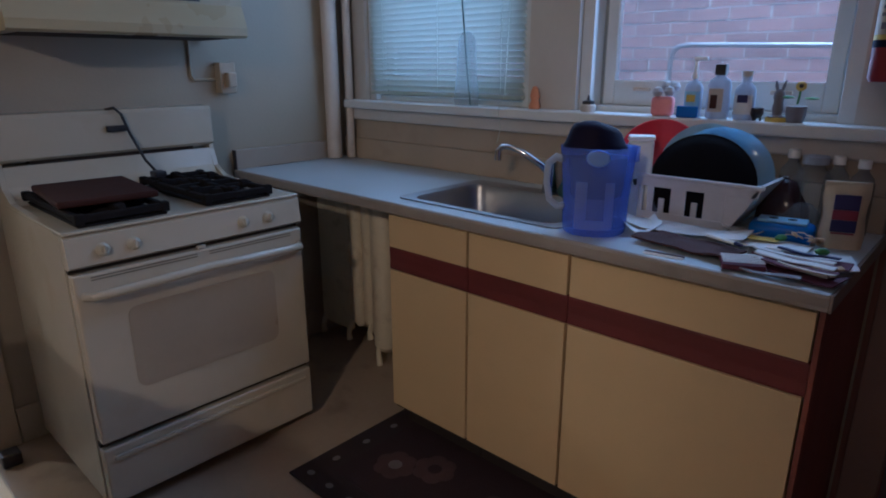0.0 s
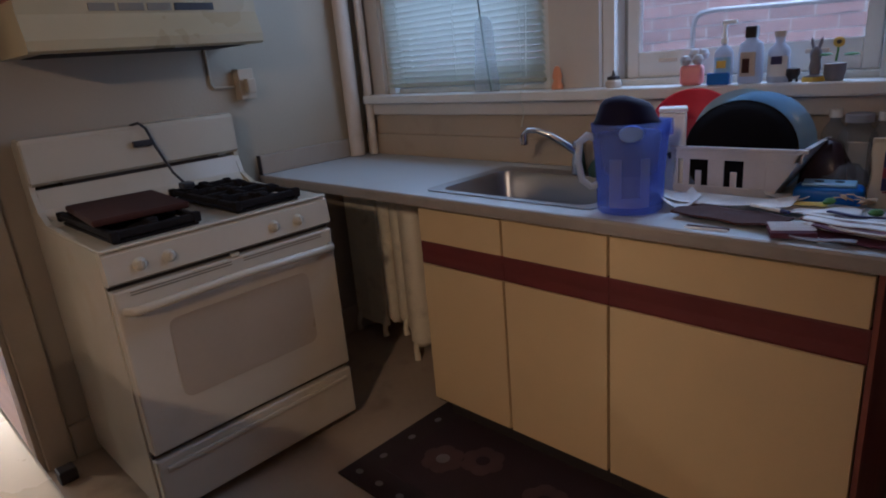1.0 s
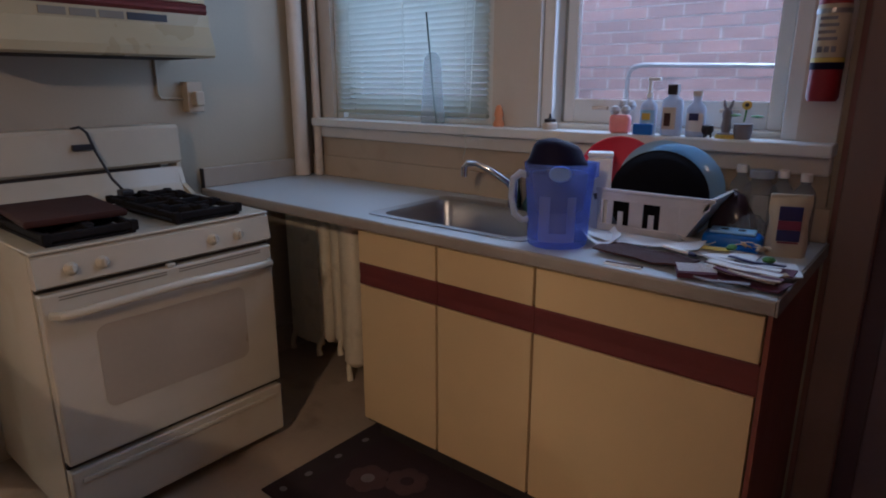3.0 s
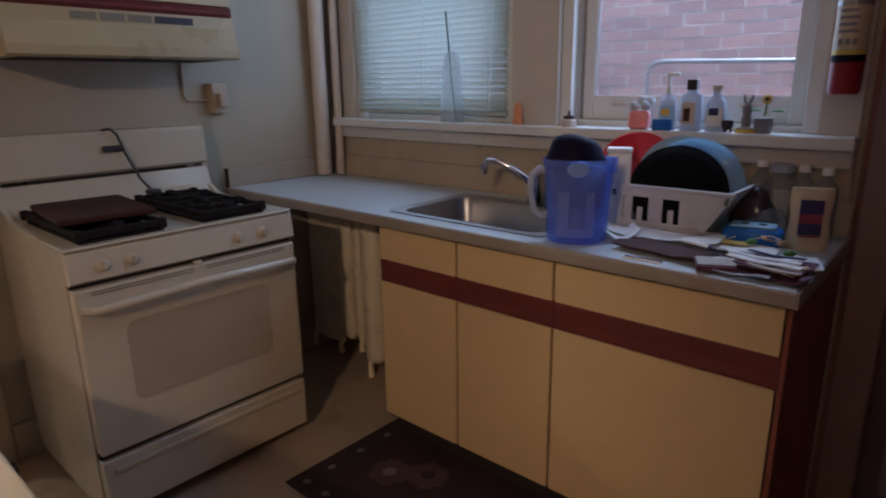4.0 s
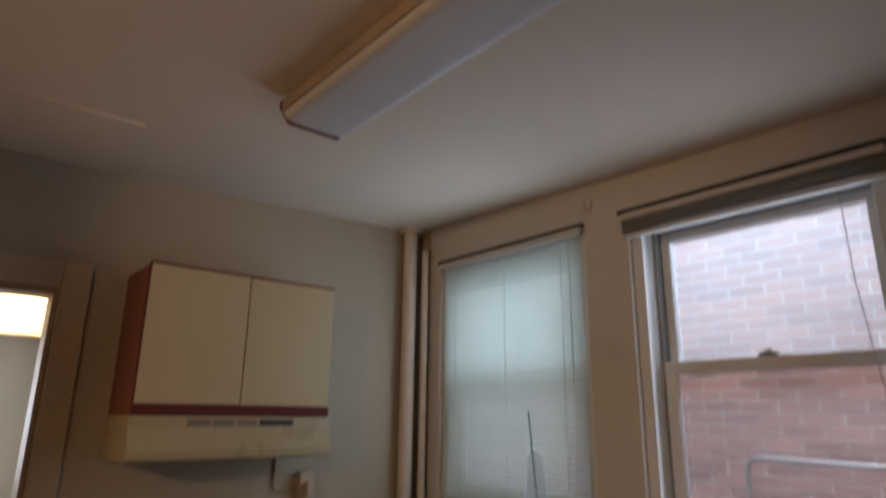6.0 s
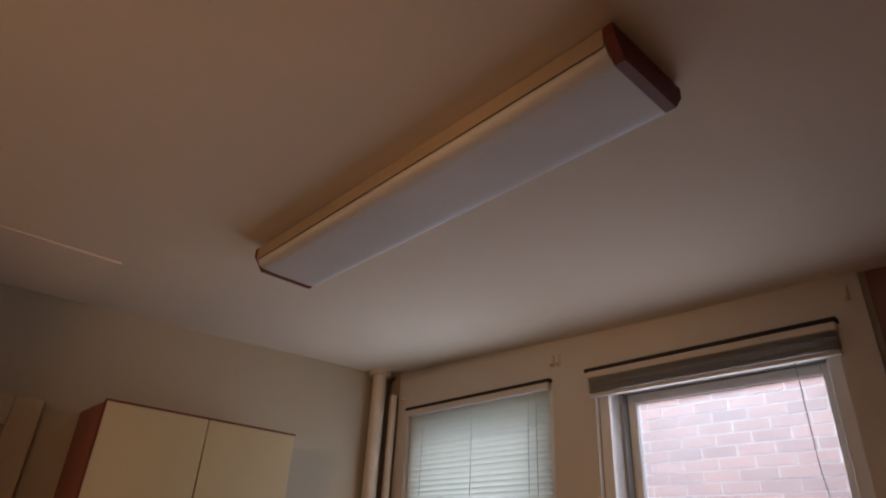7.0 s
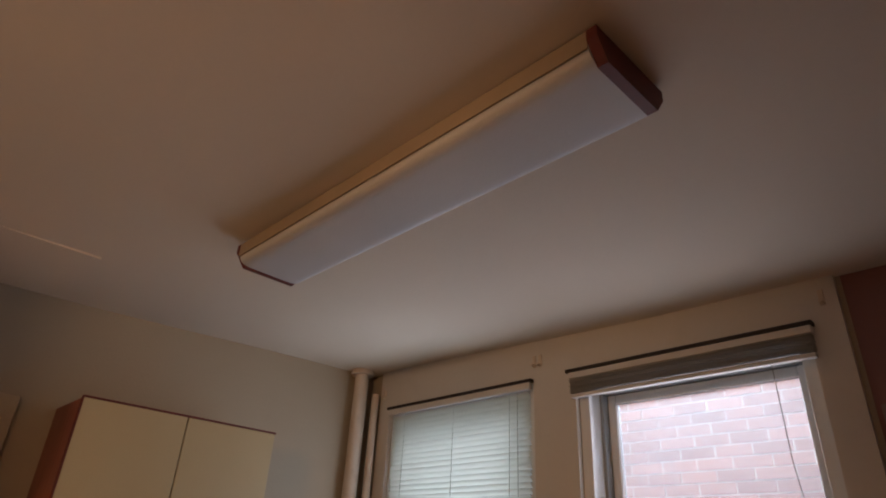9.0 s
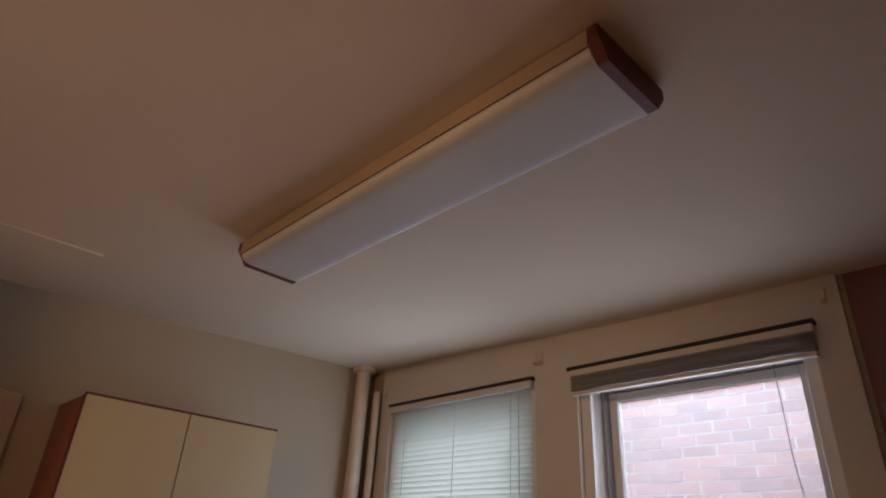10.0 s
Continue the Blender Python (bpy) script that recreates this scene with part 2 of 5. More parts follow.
# ---- mesh tools ----
def box(bm, x0, x1, y0, y1, z0, z1, bevel=0.0, seg=2):
    r = bmesh.ops.create_cube(bm, size=1.0)
    vs = r["verts"]
    for v in vs:
        v.co = Vector((x0 + (v.co.x + 0.5) * (x1 - x0), y0 + (v.co.y + 0.5) * (y1 - y0), z0 + (v.co.z + 0.5) * (z1 - z0)))
    if bevel:
        es = list({e for v in vs for e in v.link_edges})
        bmesh.ops.bevel(bm, geom=es, offset=bevel, segments=seg, affect="EDGES", profile=0.5)
    return bm


def cyl(bm, a, b, r0, r1=None, seg=20, caps=True):
    a, b = Vector(a), Vector(b)
    d = b - a
    m = Matrix.Translation((a + b) / 2) @ d.to_track_quat("Z", "Y").to_matrix().to_4x4()
    bmesh.ops.create_cone(bm, cap_ends=caps, segments=seg, radius1=r0, radius2=r0 if r1 is None else r1, depth=d.length, matrix=m)
    return bm


def tube(bm, pts, r, seg=10):
    """A round bar swept along points."""
    pts = [Vector(p) for p in pts]
    rings = []
    side = Vector((0.3, 0.2, 0.93))
    for i, p in enumerate(pts):
        d = (pts[min(i + 1, len(pts) - 1)] - pts[max(i - 1, 0)]).normalized()
        u = side - d * side.dot(d)
        if u.length < 0.05:
            u = Vector((1, 0, 0)) - d * d.x
        u.normalize()
        w = d.cross(u)
        side = u
        rad = r[i] if isinstance(r, (list, tuple)) else r
        rings.append([bm.verts.new(p + (u * math.cos(2 * math.pi * k / seg) + w * math.sin(2 * math.pi * k / seg)) * rad) for k in range(seg)])
    for a, b in zip(rings, rings[1:]):
        for k in range(seg):
            bm.faces.new((a[k], a[(k + 1) % seg], b[(k + 1) % seg], b[k]))
    bm.faces.new(rings[0][::-1])
    bm.faces.new(rings[-1])
    return bm


def lathe(bm, profile, at=(0, 0, 0), seg=24, sx=1.0, sy=1.0):
    """Turns (radius, height) pairs round the vertical."""
    at = Vector(at)
    rings = []
    for r, z in profile:
        if r < 1e-5:
            rings.append([bm.verts.new(at + Vector((0, 0, z)))])
        else:
            rings.append([bm.verts.new(at + Vector((r * sx * math.cos(2 * math.pi * k / seg), r * sy * math.sin(2 * math.pi * k / seg), z))) for k in range(seg)])
    for a, b in zip(rings, rings[1:]):
        for k in range(seg):
            q = (k + 1) % seg
            if len(a) == 1 and len(b) > 1:
                bm.faces.new((a[0], b[q], b[k]))
            elif len(b) == 1 and len(a) > 1:
                bm.faces.new((a[k], a[q], b[0]))
            elif len(a) > 1:
                bm.faces.new((a[k], a[q], b[q], b[k]))
    return bm


def extrude(bm, outline, axis, lo, hi):
    """A closed outline in the two other axes, drawn from lo to hi along the axis."""
    def at(p, h):
        v = list(p)
        v.insert(axis, h)
        return bm.verts.new(v)
    a, b = [at(p, lo) for p in outline], [at(p, hi) for p in outline]
    n = len(a)
    fs = [bm.faces.new(a[::-1]), bm.faces.new(b)]
    for k in range(n):
        fs.append(bm.faces.new((a[k], a[(k + 1) % n], b[(k + 1) % n], b[k])))
    return bm


def part(name, bm, material, parent=None, label="", smooth=False):
    bmesh.ops.recalc_face_normals(bm, faces=bm.faces[:])
    me = bpy.data.meshes.new(name)
    bm.to_mesh(me)
    bm.free()
    if smooth:
        me.polygons.foreach_set("use_smooth", [True] * len(me.polygons))
        me.set_sharp_from_angle(angle=radians(38))
    me.materials.append(M[material] if isinstance(material, str) else material)
    ob = new(name, me)
    if parent:
        ob.parent = parent
    if label:
        ob["label"] = label
    return ob


def thing(name, label, category, group="", at=(0, 0, 0), turn=0):
    ob = new(name)
    ob.matrix_world = pose(*at, 0, 0, turn)
    return tagged(ob, label, category, group)


def B():
    return bmesh.new()


def setting(name, bm, material, label, category="structure"):
    return tagged(part(name, bm, material), label, category, kind="structure")


def settle():
    bpy.context.view_layer.update()


H = 2.55
# ---- the kitchen's shell ----
setting("floor", box(B(), -0.12, 3.72, -5.12, 0.16, -0.1, 0.0), "vinyl", "worn tan vinyl kitchen floor", "floor")
# the old plaster ceiling rises a little towards the corner of the windows
HW = H + 0.15
bm = B()
bmesh.ops.create_grid(bm, x_segments=48, y_segments=66, size=0.5)
for v in bm.verts:
    x, y = 1.8 + v.co.x * 3.6, -2.5 + v.co.y * 5.0
    v.co = Vector((x, y, H - 0.004 + 0.062 * math.exp(-(x * x + y * y) / 1.6) - 0.022 * math.exp(-((x - 1.7) ** 2 + (y + 1.4) ** 2) / 1.1) + 0.002 * noise.noise(Vector((x, y, 0)))))
for g in bmesh.ops.extrude_face_region(bm, geom=bm.faces[:])["geom"]:
    if isinstance(g, bmesh.types.BMVert):
        g.co.z = HW
setting("ceiling", bm, "ceiling", "off-white painted plaster ceiling with a faint patch seam", "ceiling")
# stove wall with the doorway to the dining room
bm = B()
box(bm, -0.12, 0, -1.71, 0.2, 0, HW)
box(bm, -0.12, 0, -2.53, -1.71, 2.05, HW)
box(bm, -0.12, 0, -5.12, -2.53, 0, HW)
setting("wall_west", bm, "wall", "beige painted plaster wall behind the stove", "wall")
# window wall
W1 = (0.20, 1.14, 1.20, 2.40)
W2 = (1.345, 2.205, 1.20, 2.40)
D2 = (2.435, 3.25, 2.04)
bm = B()
box(bm, 0, W1[0], 0, 0.2, 0, HW)
box(bm, W1[1], W2[0], 0, 0.2, 0, HW)
box(bm, W1[0], W1[1], 0, 0.2, 0, W1[2])
box(bm, W1[0], W1[1], 0, 0.2, W1[3], HW)
box(bm, W2[0], W2[1], 0, 0.2, 0, W2[2])
box(bm, W2[0], W2[1], 0, 0.2, W2[3], HW)
box(bm, W2[1], 2.32, 0, 0.2, 0, HW)
setting("wall_north", bm, "wall", "beige painted plaster wall with two windows above the sink", "wall")
bm = B()
box(bm, 2.32, D2[0], 0.002, 0.2, 0, HW)
box(bm, D2[0], D2[1], 0.002, 0.2, D2[2], HW)
box(bm, D2[1], 3.75, 0.002, 0.2, 0, HW)
setting("wall_north_end", bm, "redwall", "red-brown painted wall beside the window", "wall")
# Unseen wall; its dark red-brown is chosen to keep bounced light low.
setting("wall_east", box(B(), 3.6, 3.75, -5.12, 0.0, 0, HW), "redwall", "unseen closing wall, dark red-brown to cut bounced light", "wall")
# unseen partition, added so the jambs of its opening shape the bulb's light
bm = B()
box(bm, 0, 2.1, -3.3, -3.2, 0, 2.56)
box(bm, 2.66, 3.6, -3.3, -3.2, 0, 2.56)
setting("wall_partition", bm, "wall", "unseen beige partition added to shape the warm light", "wall")
# Also unseen, and dark for the same weaker bounce.
setting("wall_south", box(B(), 0, 3.6, -5.12, -5.0, 0, HW), "redwall", "unseen closing wall, dark red-brown to cut bounced light", "wall")

# ---- trim ----
bm = B()
for y0, y1, z0, z1 in ((-1.705, -1.61, 0, 2.16), (-2.63, -2.535, 0, 2.16), (-2.535, -1.705, 2.055, 2.16)):
    box(bm, 0.0005, 0.022, y0, y1, z0, z1, 0.004)
setting("trim_doorway", bm, "casing", "cream painted casing round the dining room doorway", "door casing")
bm = B()
box(bm, -0.12, 0.0, -1.725, -1.7105, 0, 2.05)
box(bm, -0.12, 0.0, -2.53, -2.515, 0, 2.05)
box(bm, -0.12, 0.0, -2.515, -1.725, 2.035, 2.05)
setting("trim_doorway_jamb", bm, "casing", "cream painted door jamb", "door jamb")
bm = B()
box(bm, 0.0005, 0.018, -1.608, -0.01, 0, 0.14, 0.005)
box(bm, 0.0005, 0.018, -3.199, -2.632, 0, 0.14, 0.005)
setting("baseboard", bm, "casing", "cream painted wooden baseboard", "baseboard")
# wide flat boards round the windows
bm = B()
box(bm, 0.115, 0.20, -0.022, -0.0005, 1.2005, 2.405, 0.0)
box(bm, 1.14, 1.345, -0.022, -0.0005, 1.2005, 2.405, 0.0)
box(bm, 2.205, 2.305, -0.022, -0.0005, 1.2005, 2.405, 0.0)
box(bm, 0.115, 2.305, -0.022, -0.0005, 2.405, 2.625, 0.0)
setting("trim_windows", bm, "trim", "cream painted flat boards round the two windows", "window casing")
bm = B()
box(bm, 0.11, 2.31, -0.095, 0.0, 1.163, 1.2, 0.006)
setting("trim_sill", bm, "whitewood", "white painted window sill board, worn at the edge", "window sill")
setting("trim_apron", box(B(), 0.115, 2.305, -0.052, -0.0005, 1.108, 1.1625, 0.006), "trim", "cream painted apron board below the sill", "trim")
# door casing and dark door at the end of the window wall
bm = B()
box(bm, 2.337, 2.433, -0.022, 0.0, 0, 2.14, 0.004)
box(bm, 3.252, 3.348, -0.022, 0.0, 0, 2.14, 0.004)
box(bm, 2.433, 3.252, -0.022, 0.0, 2.045, 2.14, 0.004)
setting("trim_back_door", bm, "browncasing", "brown painted casing round the back door", "door casing")
door = setting("door_1", box(B(), 2.4335, 3.2515, 0.06, 0.13, 0.01, 2.044, 0.003), "doorpaint", "dark painted back door, closed", "door")
bm = B()
box(bm, 2.49, 2.60, 0.048, 0.0595, 0.1, 1.95, 0.004)
part("stile", bm, mat("door_stile_paint", (0.22, 0.17, 0.22), 0.5, vary=0.15, scale=3), door)
cyl(bm := B(), (3.17, 0.0595, 0.98), (3.17, 0.03, 0.98), 0.012)
lathe(bm, [(0.0, 0.0), (0.02, 0.0), (0.028, 0.01), (0.028, 0.025), (0.0, 0.035)], (3.17, 0.03, 0.965))
part("door_knob", bm, "chrome", door, "round metal knob")


# ---- windows ----
def sash(parent, x0, x1, z0, z1, y, stile, top, bottom, depth=0.035, pane="glass"):
    bm = B()
    box(bm, x0, x0 + stile, y, y + depth, z0, z1, 0.004)
    box(bm, x1 - stile, x1, y, y + depth, z0, z1, 0.004)
    box(bm, x0 + stile, x1 - stile, y + 0.001, y + depth - 0.001, z1 - top, z1, 0.004)
    box(bm, x0 + stile, x1 - stile, y + 0.001, y + depth - 0.001, z0, z0 + bottom, 0.004)
    s = part("sash", bm, "whitewood", parent)
    g = part("pane", box(B(), x0 + stile - 0.004, x1 - stile + 0.004, y + 0.016, y + 0.019, z0 + bottom - 0.004, z1 - top + 0.004), pane, s)
    g.visible_shadow = False
    return s


def window(name, w, label):
    x0, x1, z0, z1 = w
    root = thing(name, label, "window")
    root["kind"] = "structure"
    bm = B()
    for a, b in ((x0, x0 + 0.045), (x1 - 0.045, x1)):
        box(bm, a, b, 0.002, 0.19, z0, z1, 0.003)
    box(bm, x0 + 0.045, x1 - 0.045, 0.002, 0.19, z1 - 0.045, z1, 0.003)
    box(bm, x0 + 0.045, x1 - 0.045, 0.03, 0.19, z0 - 0.002, z0 + 0.02, 0.003)
    part("window_frame", bm, "whitewood", root)
    bm = B()
    box(bm, x0 + 0.0455, x0 + 0.058, 0.075, 0.15, z0 + 0.021, z1 - 0.046)
    box(bm, x1 - 0.058, x1 - 0.0455, 0.075, 0.15, z0 + 0.021, z1 - 0.046)
    box(bm, x0 + 0.058, x1 - 0.058, 0.075, 0.15, z1 - 0.075, z1 - 0.046)
    part("track", bm, "sash_grey", root, "grey metal sash track")
    mid = 1.80
    sash(root, x0 + 0.059, x1 - 0.059, mid - 0.022, z1 - 0.076, 0.112, 0.035, 0.035, 0.042)
    low = sash(root, x0 + 0.059, x1 - 0.059, z0 + 0.021, mid + 0.022, 0.068, 0.042, 0.042, 0.085, pane="glass_low")
    xm = (x0 + x1) / 2
    bm = box(B(), xm - 0.03, xm + 0.03, 0.072, 0.1, mid + 0.0225, mid + 0.036, 0.003)
    cyl(bm, (xm, 0.085, mid + 0.036), (xm, 0.085, mid + 0.046), 0.011, seg=12)
    part("sash_lock", bm, "steel", low, "small metal sash lock")
    for s in (-0.22, 0.22):
        part("finger_lift", box(B(), xm + s - 0.03, xm + s + 0.03, 0.052, 0.0675, z0 + 0.07, z0 + 0.082, 0.003), "pipe", low)
    return root


window("window_1", W1, "white double-hung window behind a lowered blind")
window("window_2", W2, "white double-hung window facing a brick wall")
# storm-window divider behind the blind is the lower sash; headrails and brackets
blind = thing("venetian_blind", "white vinyl mini blind, lowered over the window", "blind")
part("headrail", box(B(), 0.215, 1.13, -0.045, -0.023, 2.362, 2.392, 0.004), "trim", blind)
# A dark strip in front stands in for the shade above the headrail.
part("gap_strip", box(B(), 0.205, 1.14, -0.047, -0.0235, 2.3925, 2.405), "gap", blind, "dark strip painted as the shade above the headrail")
bm = B()
n = 8
c, s = math.cos(radians(47)), math.sin(radians(47))
for k in range(n):
    u = -0.0145 + 0.029 * k / (n - 1)
    h = 0.0022 * (1 - (2 * k / (n - 1) - 1) ** 2)
    y, z = u * c - h * s, -u * s - h * c
    for x in (-0.44, 0.44):
        bm.verts.new((x, y, z))
bm.verts.ensure_lookup_table()
for k in range(n - 1):
    bm.faces.new([bm.verts[i] for i in (2 * k, 2 * k + 1, 2 * k + 3, 2 * k + 2)])
first = part("slat", bm, "slat", blind, smooth=True)
first.location = (0.672, -0.012, 2.343)
random.seed(4)
for i in range(1, 47):
    o = new("slat", first.data)
    o.parent = blind
    o.location = (0.672, -0.012, 2.343 - 0.0236 * i)
    o.rotation_euler = (radians(random.uniform(-1.6, 1.6) - (12 if i in (6, 10, 11) else 0)), radians(random.uniform(-0.06, 0.06)), 0)
part("bottom_rail", box(B(), 0.232, 1.112, -0.026, -0.002, 1.228, 1.243, 0.004), "slat", blind)
for x in (0.33, 0.672, 1.01):
    tube(bm := B(), [(x, -0.0272, 2.36), (x, -0.0272, 1.24)], 0.0011, 6)
    part("ladder_cord", bm, "slat", blind)
tube(bm := B(), [(0.825, -0.05, 1.64), (0.86, -0.056, 1.36), (0.885, -0.06, 1.20)], 0.0035, 8)
part("wand", bm, mat("green_wand", (0.06, 0.10, 0.08), 0.4), blind, "dark clear tilt wand")
tube(bm := B(), [(1.07, -0.048, 2.36), (1.075, -0.05, 1.8), (1.068, -0.075, 1.25), (1.06, -0.104, 1.19), (1.075, -0.106, 1.12), (1.06, -0.106, 1.07)], 0.0015, 6)
part("lift_cord", bm, "slat", blind)
blind2 = thing("raised_blind", "grey-white mini blind raised to the top of the window", "blind")
part("headrail", box(B(), 1.335, 2.222, -0.058, -0.0235, 2.366, 2.392, 0.004), "trim", blind2)
# Same strip of painted shade over the raised blind.
part("gap_strip", box(B(), 1.325, 2.226, -0.06, -0.0235, 2.3925, 2.405), "gap", blind2, "dark strip painted as the shade above the headrail")
random.seed(7)
# Stacked slats are a darker grey than the lowered blind's.
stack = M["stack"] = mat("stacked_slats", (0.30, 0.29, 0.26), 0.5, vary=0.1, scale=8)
first = None
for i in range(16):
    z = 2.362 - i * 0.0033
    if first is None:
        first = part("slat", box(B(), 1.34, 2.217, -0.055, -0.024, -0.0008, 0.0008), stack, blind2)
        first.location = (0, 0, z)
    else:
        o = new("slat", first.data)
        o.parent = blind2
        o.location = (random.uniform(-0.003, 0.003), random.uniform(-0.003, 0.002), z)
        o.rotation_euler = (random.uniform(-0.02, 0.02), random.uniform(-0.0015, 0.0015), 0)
part("bottom_rail", box(B(), 1.34, 2.217, -0.054, -0.028, 2.292, 2.306, 0.003), "trim", blind2)
tube(bm := B(), [(2.085, -0.04, 2.30), (2.09, -0.04, 2.0), (2.125, -0.04, 1.62)], 0.0015, 6)
part("lift_cord", bm, "stack", blind2)
for x in (0.155, 1.148, 1.178, 2.262):
    bm = box(B(), x - 0.008, x + 0.008, -0.03, -0.0225, 2.455, 2.505, 0.002)
    box(bm, x - 0.006, x + 0.006, -0.048, -0.03, 2.458, 2.466, 0.002)
    tagged(part("curtain_bracket", bm, "pipe"), "small painted metal curtain rod bracket", "bracket", "curtain brackets")

# ---- riser pipes in the corner ----
riser = thing("riser_pipe", "painted steam riser pipe from counter to ceiling", "pipe")
part("pipe", cyl(B(), (0.056, -0.118, 0.92), (0.056, -0.118, H + 0.05), 0.036, seg=32), "pipe", riser, smooth=True)
part("ceiling_collar", cyl(B(), (0.056, -0.118, H + 0.032), (0.056, -0.118, H + 0.056), 0.062, 0.058, 32), "pipe", riser, "round ceiling flange", smooth=True)
r2 = thing("thin_riser_pipe", "thin painted pipe beside the riser", "pipe")
part("pipe", cyl(B(), (0.118, -0.062, 0.92), (0.118, -0.062, H - 0.07), 0.019, seg=20), "pipe", r2, smooth=True)

# ---- dining room and front room beyond the doorway ----
H2 = 2.74
setting("floor_dining", box(B(), -8.5, -0.12, -5.0, 0.0, -0.1, -0.001), "woodfloor", "light oak floor of the dining room", "floor")
setting("ceiling_dining", box(B(), -8.6, -0.12, -5.1, 0.3, H2, H2 + 0.1), "ceiling", "off-white ceiling of the dining room", "ceiling")
bm = B()
box(bm, -8.6, -8.4, -5.0, -3.6, 0, H2)
box(bm, -8.6, -8.4, -1.33, 0.3, 0, H2)
box(bm, -8.6, -8.4, -3.6, -1.33, 0, 0.48)
box(bm, -8.6, -8.4, -3.6, -1.33, 2.48, H2)
setting("wall_front", bm, "roomwall", "pale front room wall with a tall window", "wall")
setting("wall_dining_north", box(B(), -8.4, -0.12, -0.62, -0.5, 0, H2), "roomwall", "pale dining room wall", "wall")
setting("wall_dining_south", box(B(), -8.4, -0.12, -5.1, -5.0, 0, H2), "roomwall", "pale dining room wall", "wall")
setting("wall_dining_head", box(B(), -0.12, 0.0, -5.1, 0.0, HW + 0.0005, H2), "roomwall", "wall above the kitchen ceiling", "wall")
setting("beam", box(B(), -4.2, -4.0, -5.0, -0.62, 2.28, H2), mat("beam_paint", (0.72, 0.58, 0.34), 0.6, vary=0.05), "pale yellow painted beam between the rooms", "beam")
setting("baseboard_front", box(B(), -8.399, -8.37, -5.0, -0.62, 0, 0.16, 0.006), "trim", "white painted baseboard", "baseboard")
fw = thing("window_3", "tall bright front room window with white frame", "window")
fw["kind"] = "structure"
for z0, z1 in ((0.50, 1.52), (1.52, 2.46)):
    sash(fw, -3.55, -1.36, z0, z1, 0, 0.05, 0.05, 0.06)
fw.matrix_world = Matrix.Translation((-8.45, 0, 0)) @ pose(0, 0, 0, 0, 0, 90) @ Matrix.Translation((0, 0, 0))
carpet = mat("grey_carpet", (0.40, 0.41, 0.43), 0.9, vary=0.1, scale=5, fine=150, bump=0.6)
tagged(part("carpet", box(B(), -8.36, -4.9, -4.9, -0.64, 0, 0.012, 0.003), carpet), "pale grey carpet on the front room floor", "carpet")
tagged(part("floor_mat", box(B(), -3.82, -3.1, -4.2, -1.25, 0, 0.01, 0.003), "green"), "long green mat on the oak floor", "mat")
for x, y in ((-3.72, -1.46), (-2.2, -3.2)):
    cl = thing("ceiling_light", "small bright flush ceiling light", "ceiling light", "dining room lights", (x, y, H2))
    part("rim", lathe(B(), [(0, -0.001), (0.085, -0.001), (0.085, -0.015), (0.07, -0.02)]), "whitewood", cl)
    glow = bpy.data.materials.new("lit_diffuser")
    glow.use_nodes = True
    e = glow.node_tree.nodes.new("ShaderNodeEmission")
    e.inputs[0].default_value, e.inputs[1].default_value = (1, 0.86, 0.6, 1), 14
    glow.node_tree.links.new(e.outputs[0], glow.node_tree.nodes["Material Output"].inputs[0])
    part("diffuser", lathe(B(), [(0.07, -0.02), (0.05, -0.032), (0, -0.036)]), glow, cl)
# bare bulb at the far end of the kitchen
bulb = thing("bulb_holder", "bare warm bulb hanging on a cord from the ceiling", "lamp", at=(2.75, -3.72, H - 0.004))
part("rose", lathe(B(), [(0, -0.001), (0.05, -0.001), (0.045, -0.02), (0, -0.025)]), "whitewood", bulb, "white ceiling rose", True)
part("cord", cyl(B(), (0, 0, -0.025), (0, 0, -0.17), 0.004, seg=8), "black", bulb)
part("holder", lathe(B(), [(0, -0.17), (0.02, -0.17), (0.024, -0.25), (0, -0.25)]), "whitewood", bulb, "white porcelain holder", True)
part("glass_bulb", lathe(B(), [(0.014, -0.251), (0.018, -0.275), (0.034, -0.315), (0.04, -0.35), (0.03, -0.38), (0, -0.393)]), "bulb", bulb, "clear glass bulb", True)

# ---- alley outside the windows ----
screen = bpy.data.materials.new("insect_screen")
screen.use_nodes = True
_t, _m = screen.node_tree.nodes.new("ShaderNodeBsdfTransparent"), screen.node_tree.nodes.new("ShaderNodeMixShader")
_b = screen.node_tree.nodes["Principled BSDF"]
_b.inputs["Base Color"].default_value, _b.inputs["Roughness"].default_value = (0.12, 0.13, 0.13, 1), 0.7
_m.inputs[0].default_value = 0.22
screen.node_tree.links.new(_t.outputs[0], _m.inputs[1])
screen.node_tree.links.new(_b.outputs[0], _m.inputs[2])
screen.node_tree.links.new(_m.outputs[0], screen.node_tree.nodes["Material Output"].inputs[0])
for w, nm in ((W1, "window_1"), (W2, "window_2")):
    part("insect_screen", box(B(), w[0] + 0.047, w[1] - 0.047, 0.165, 0.166, w[2] + 0.022, 1.79), screen, scene.objects[nm], "grey insect screen over the lower half")
setting("ground", box(B(), -300, 300, -300, 300, -0.62, -0.6), "asphalt", "grey concrete alley ground", "ground")

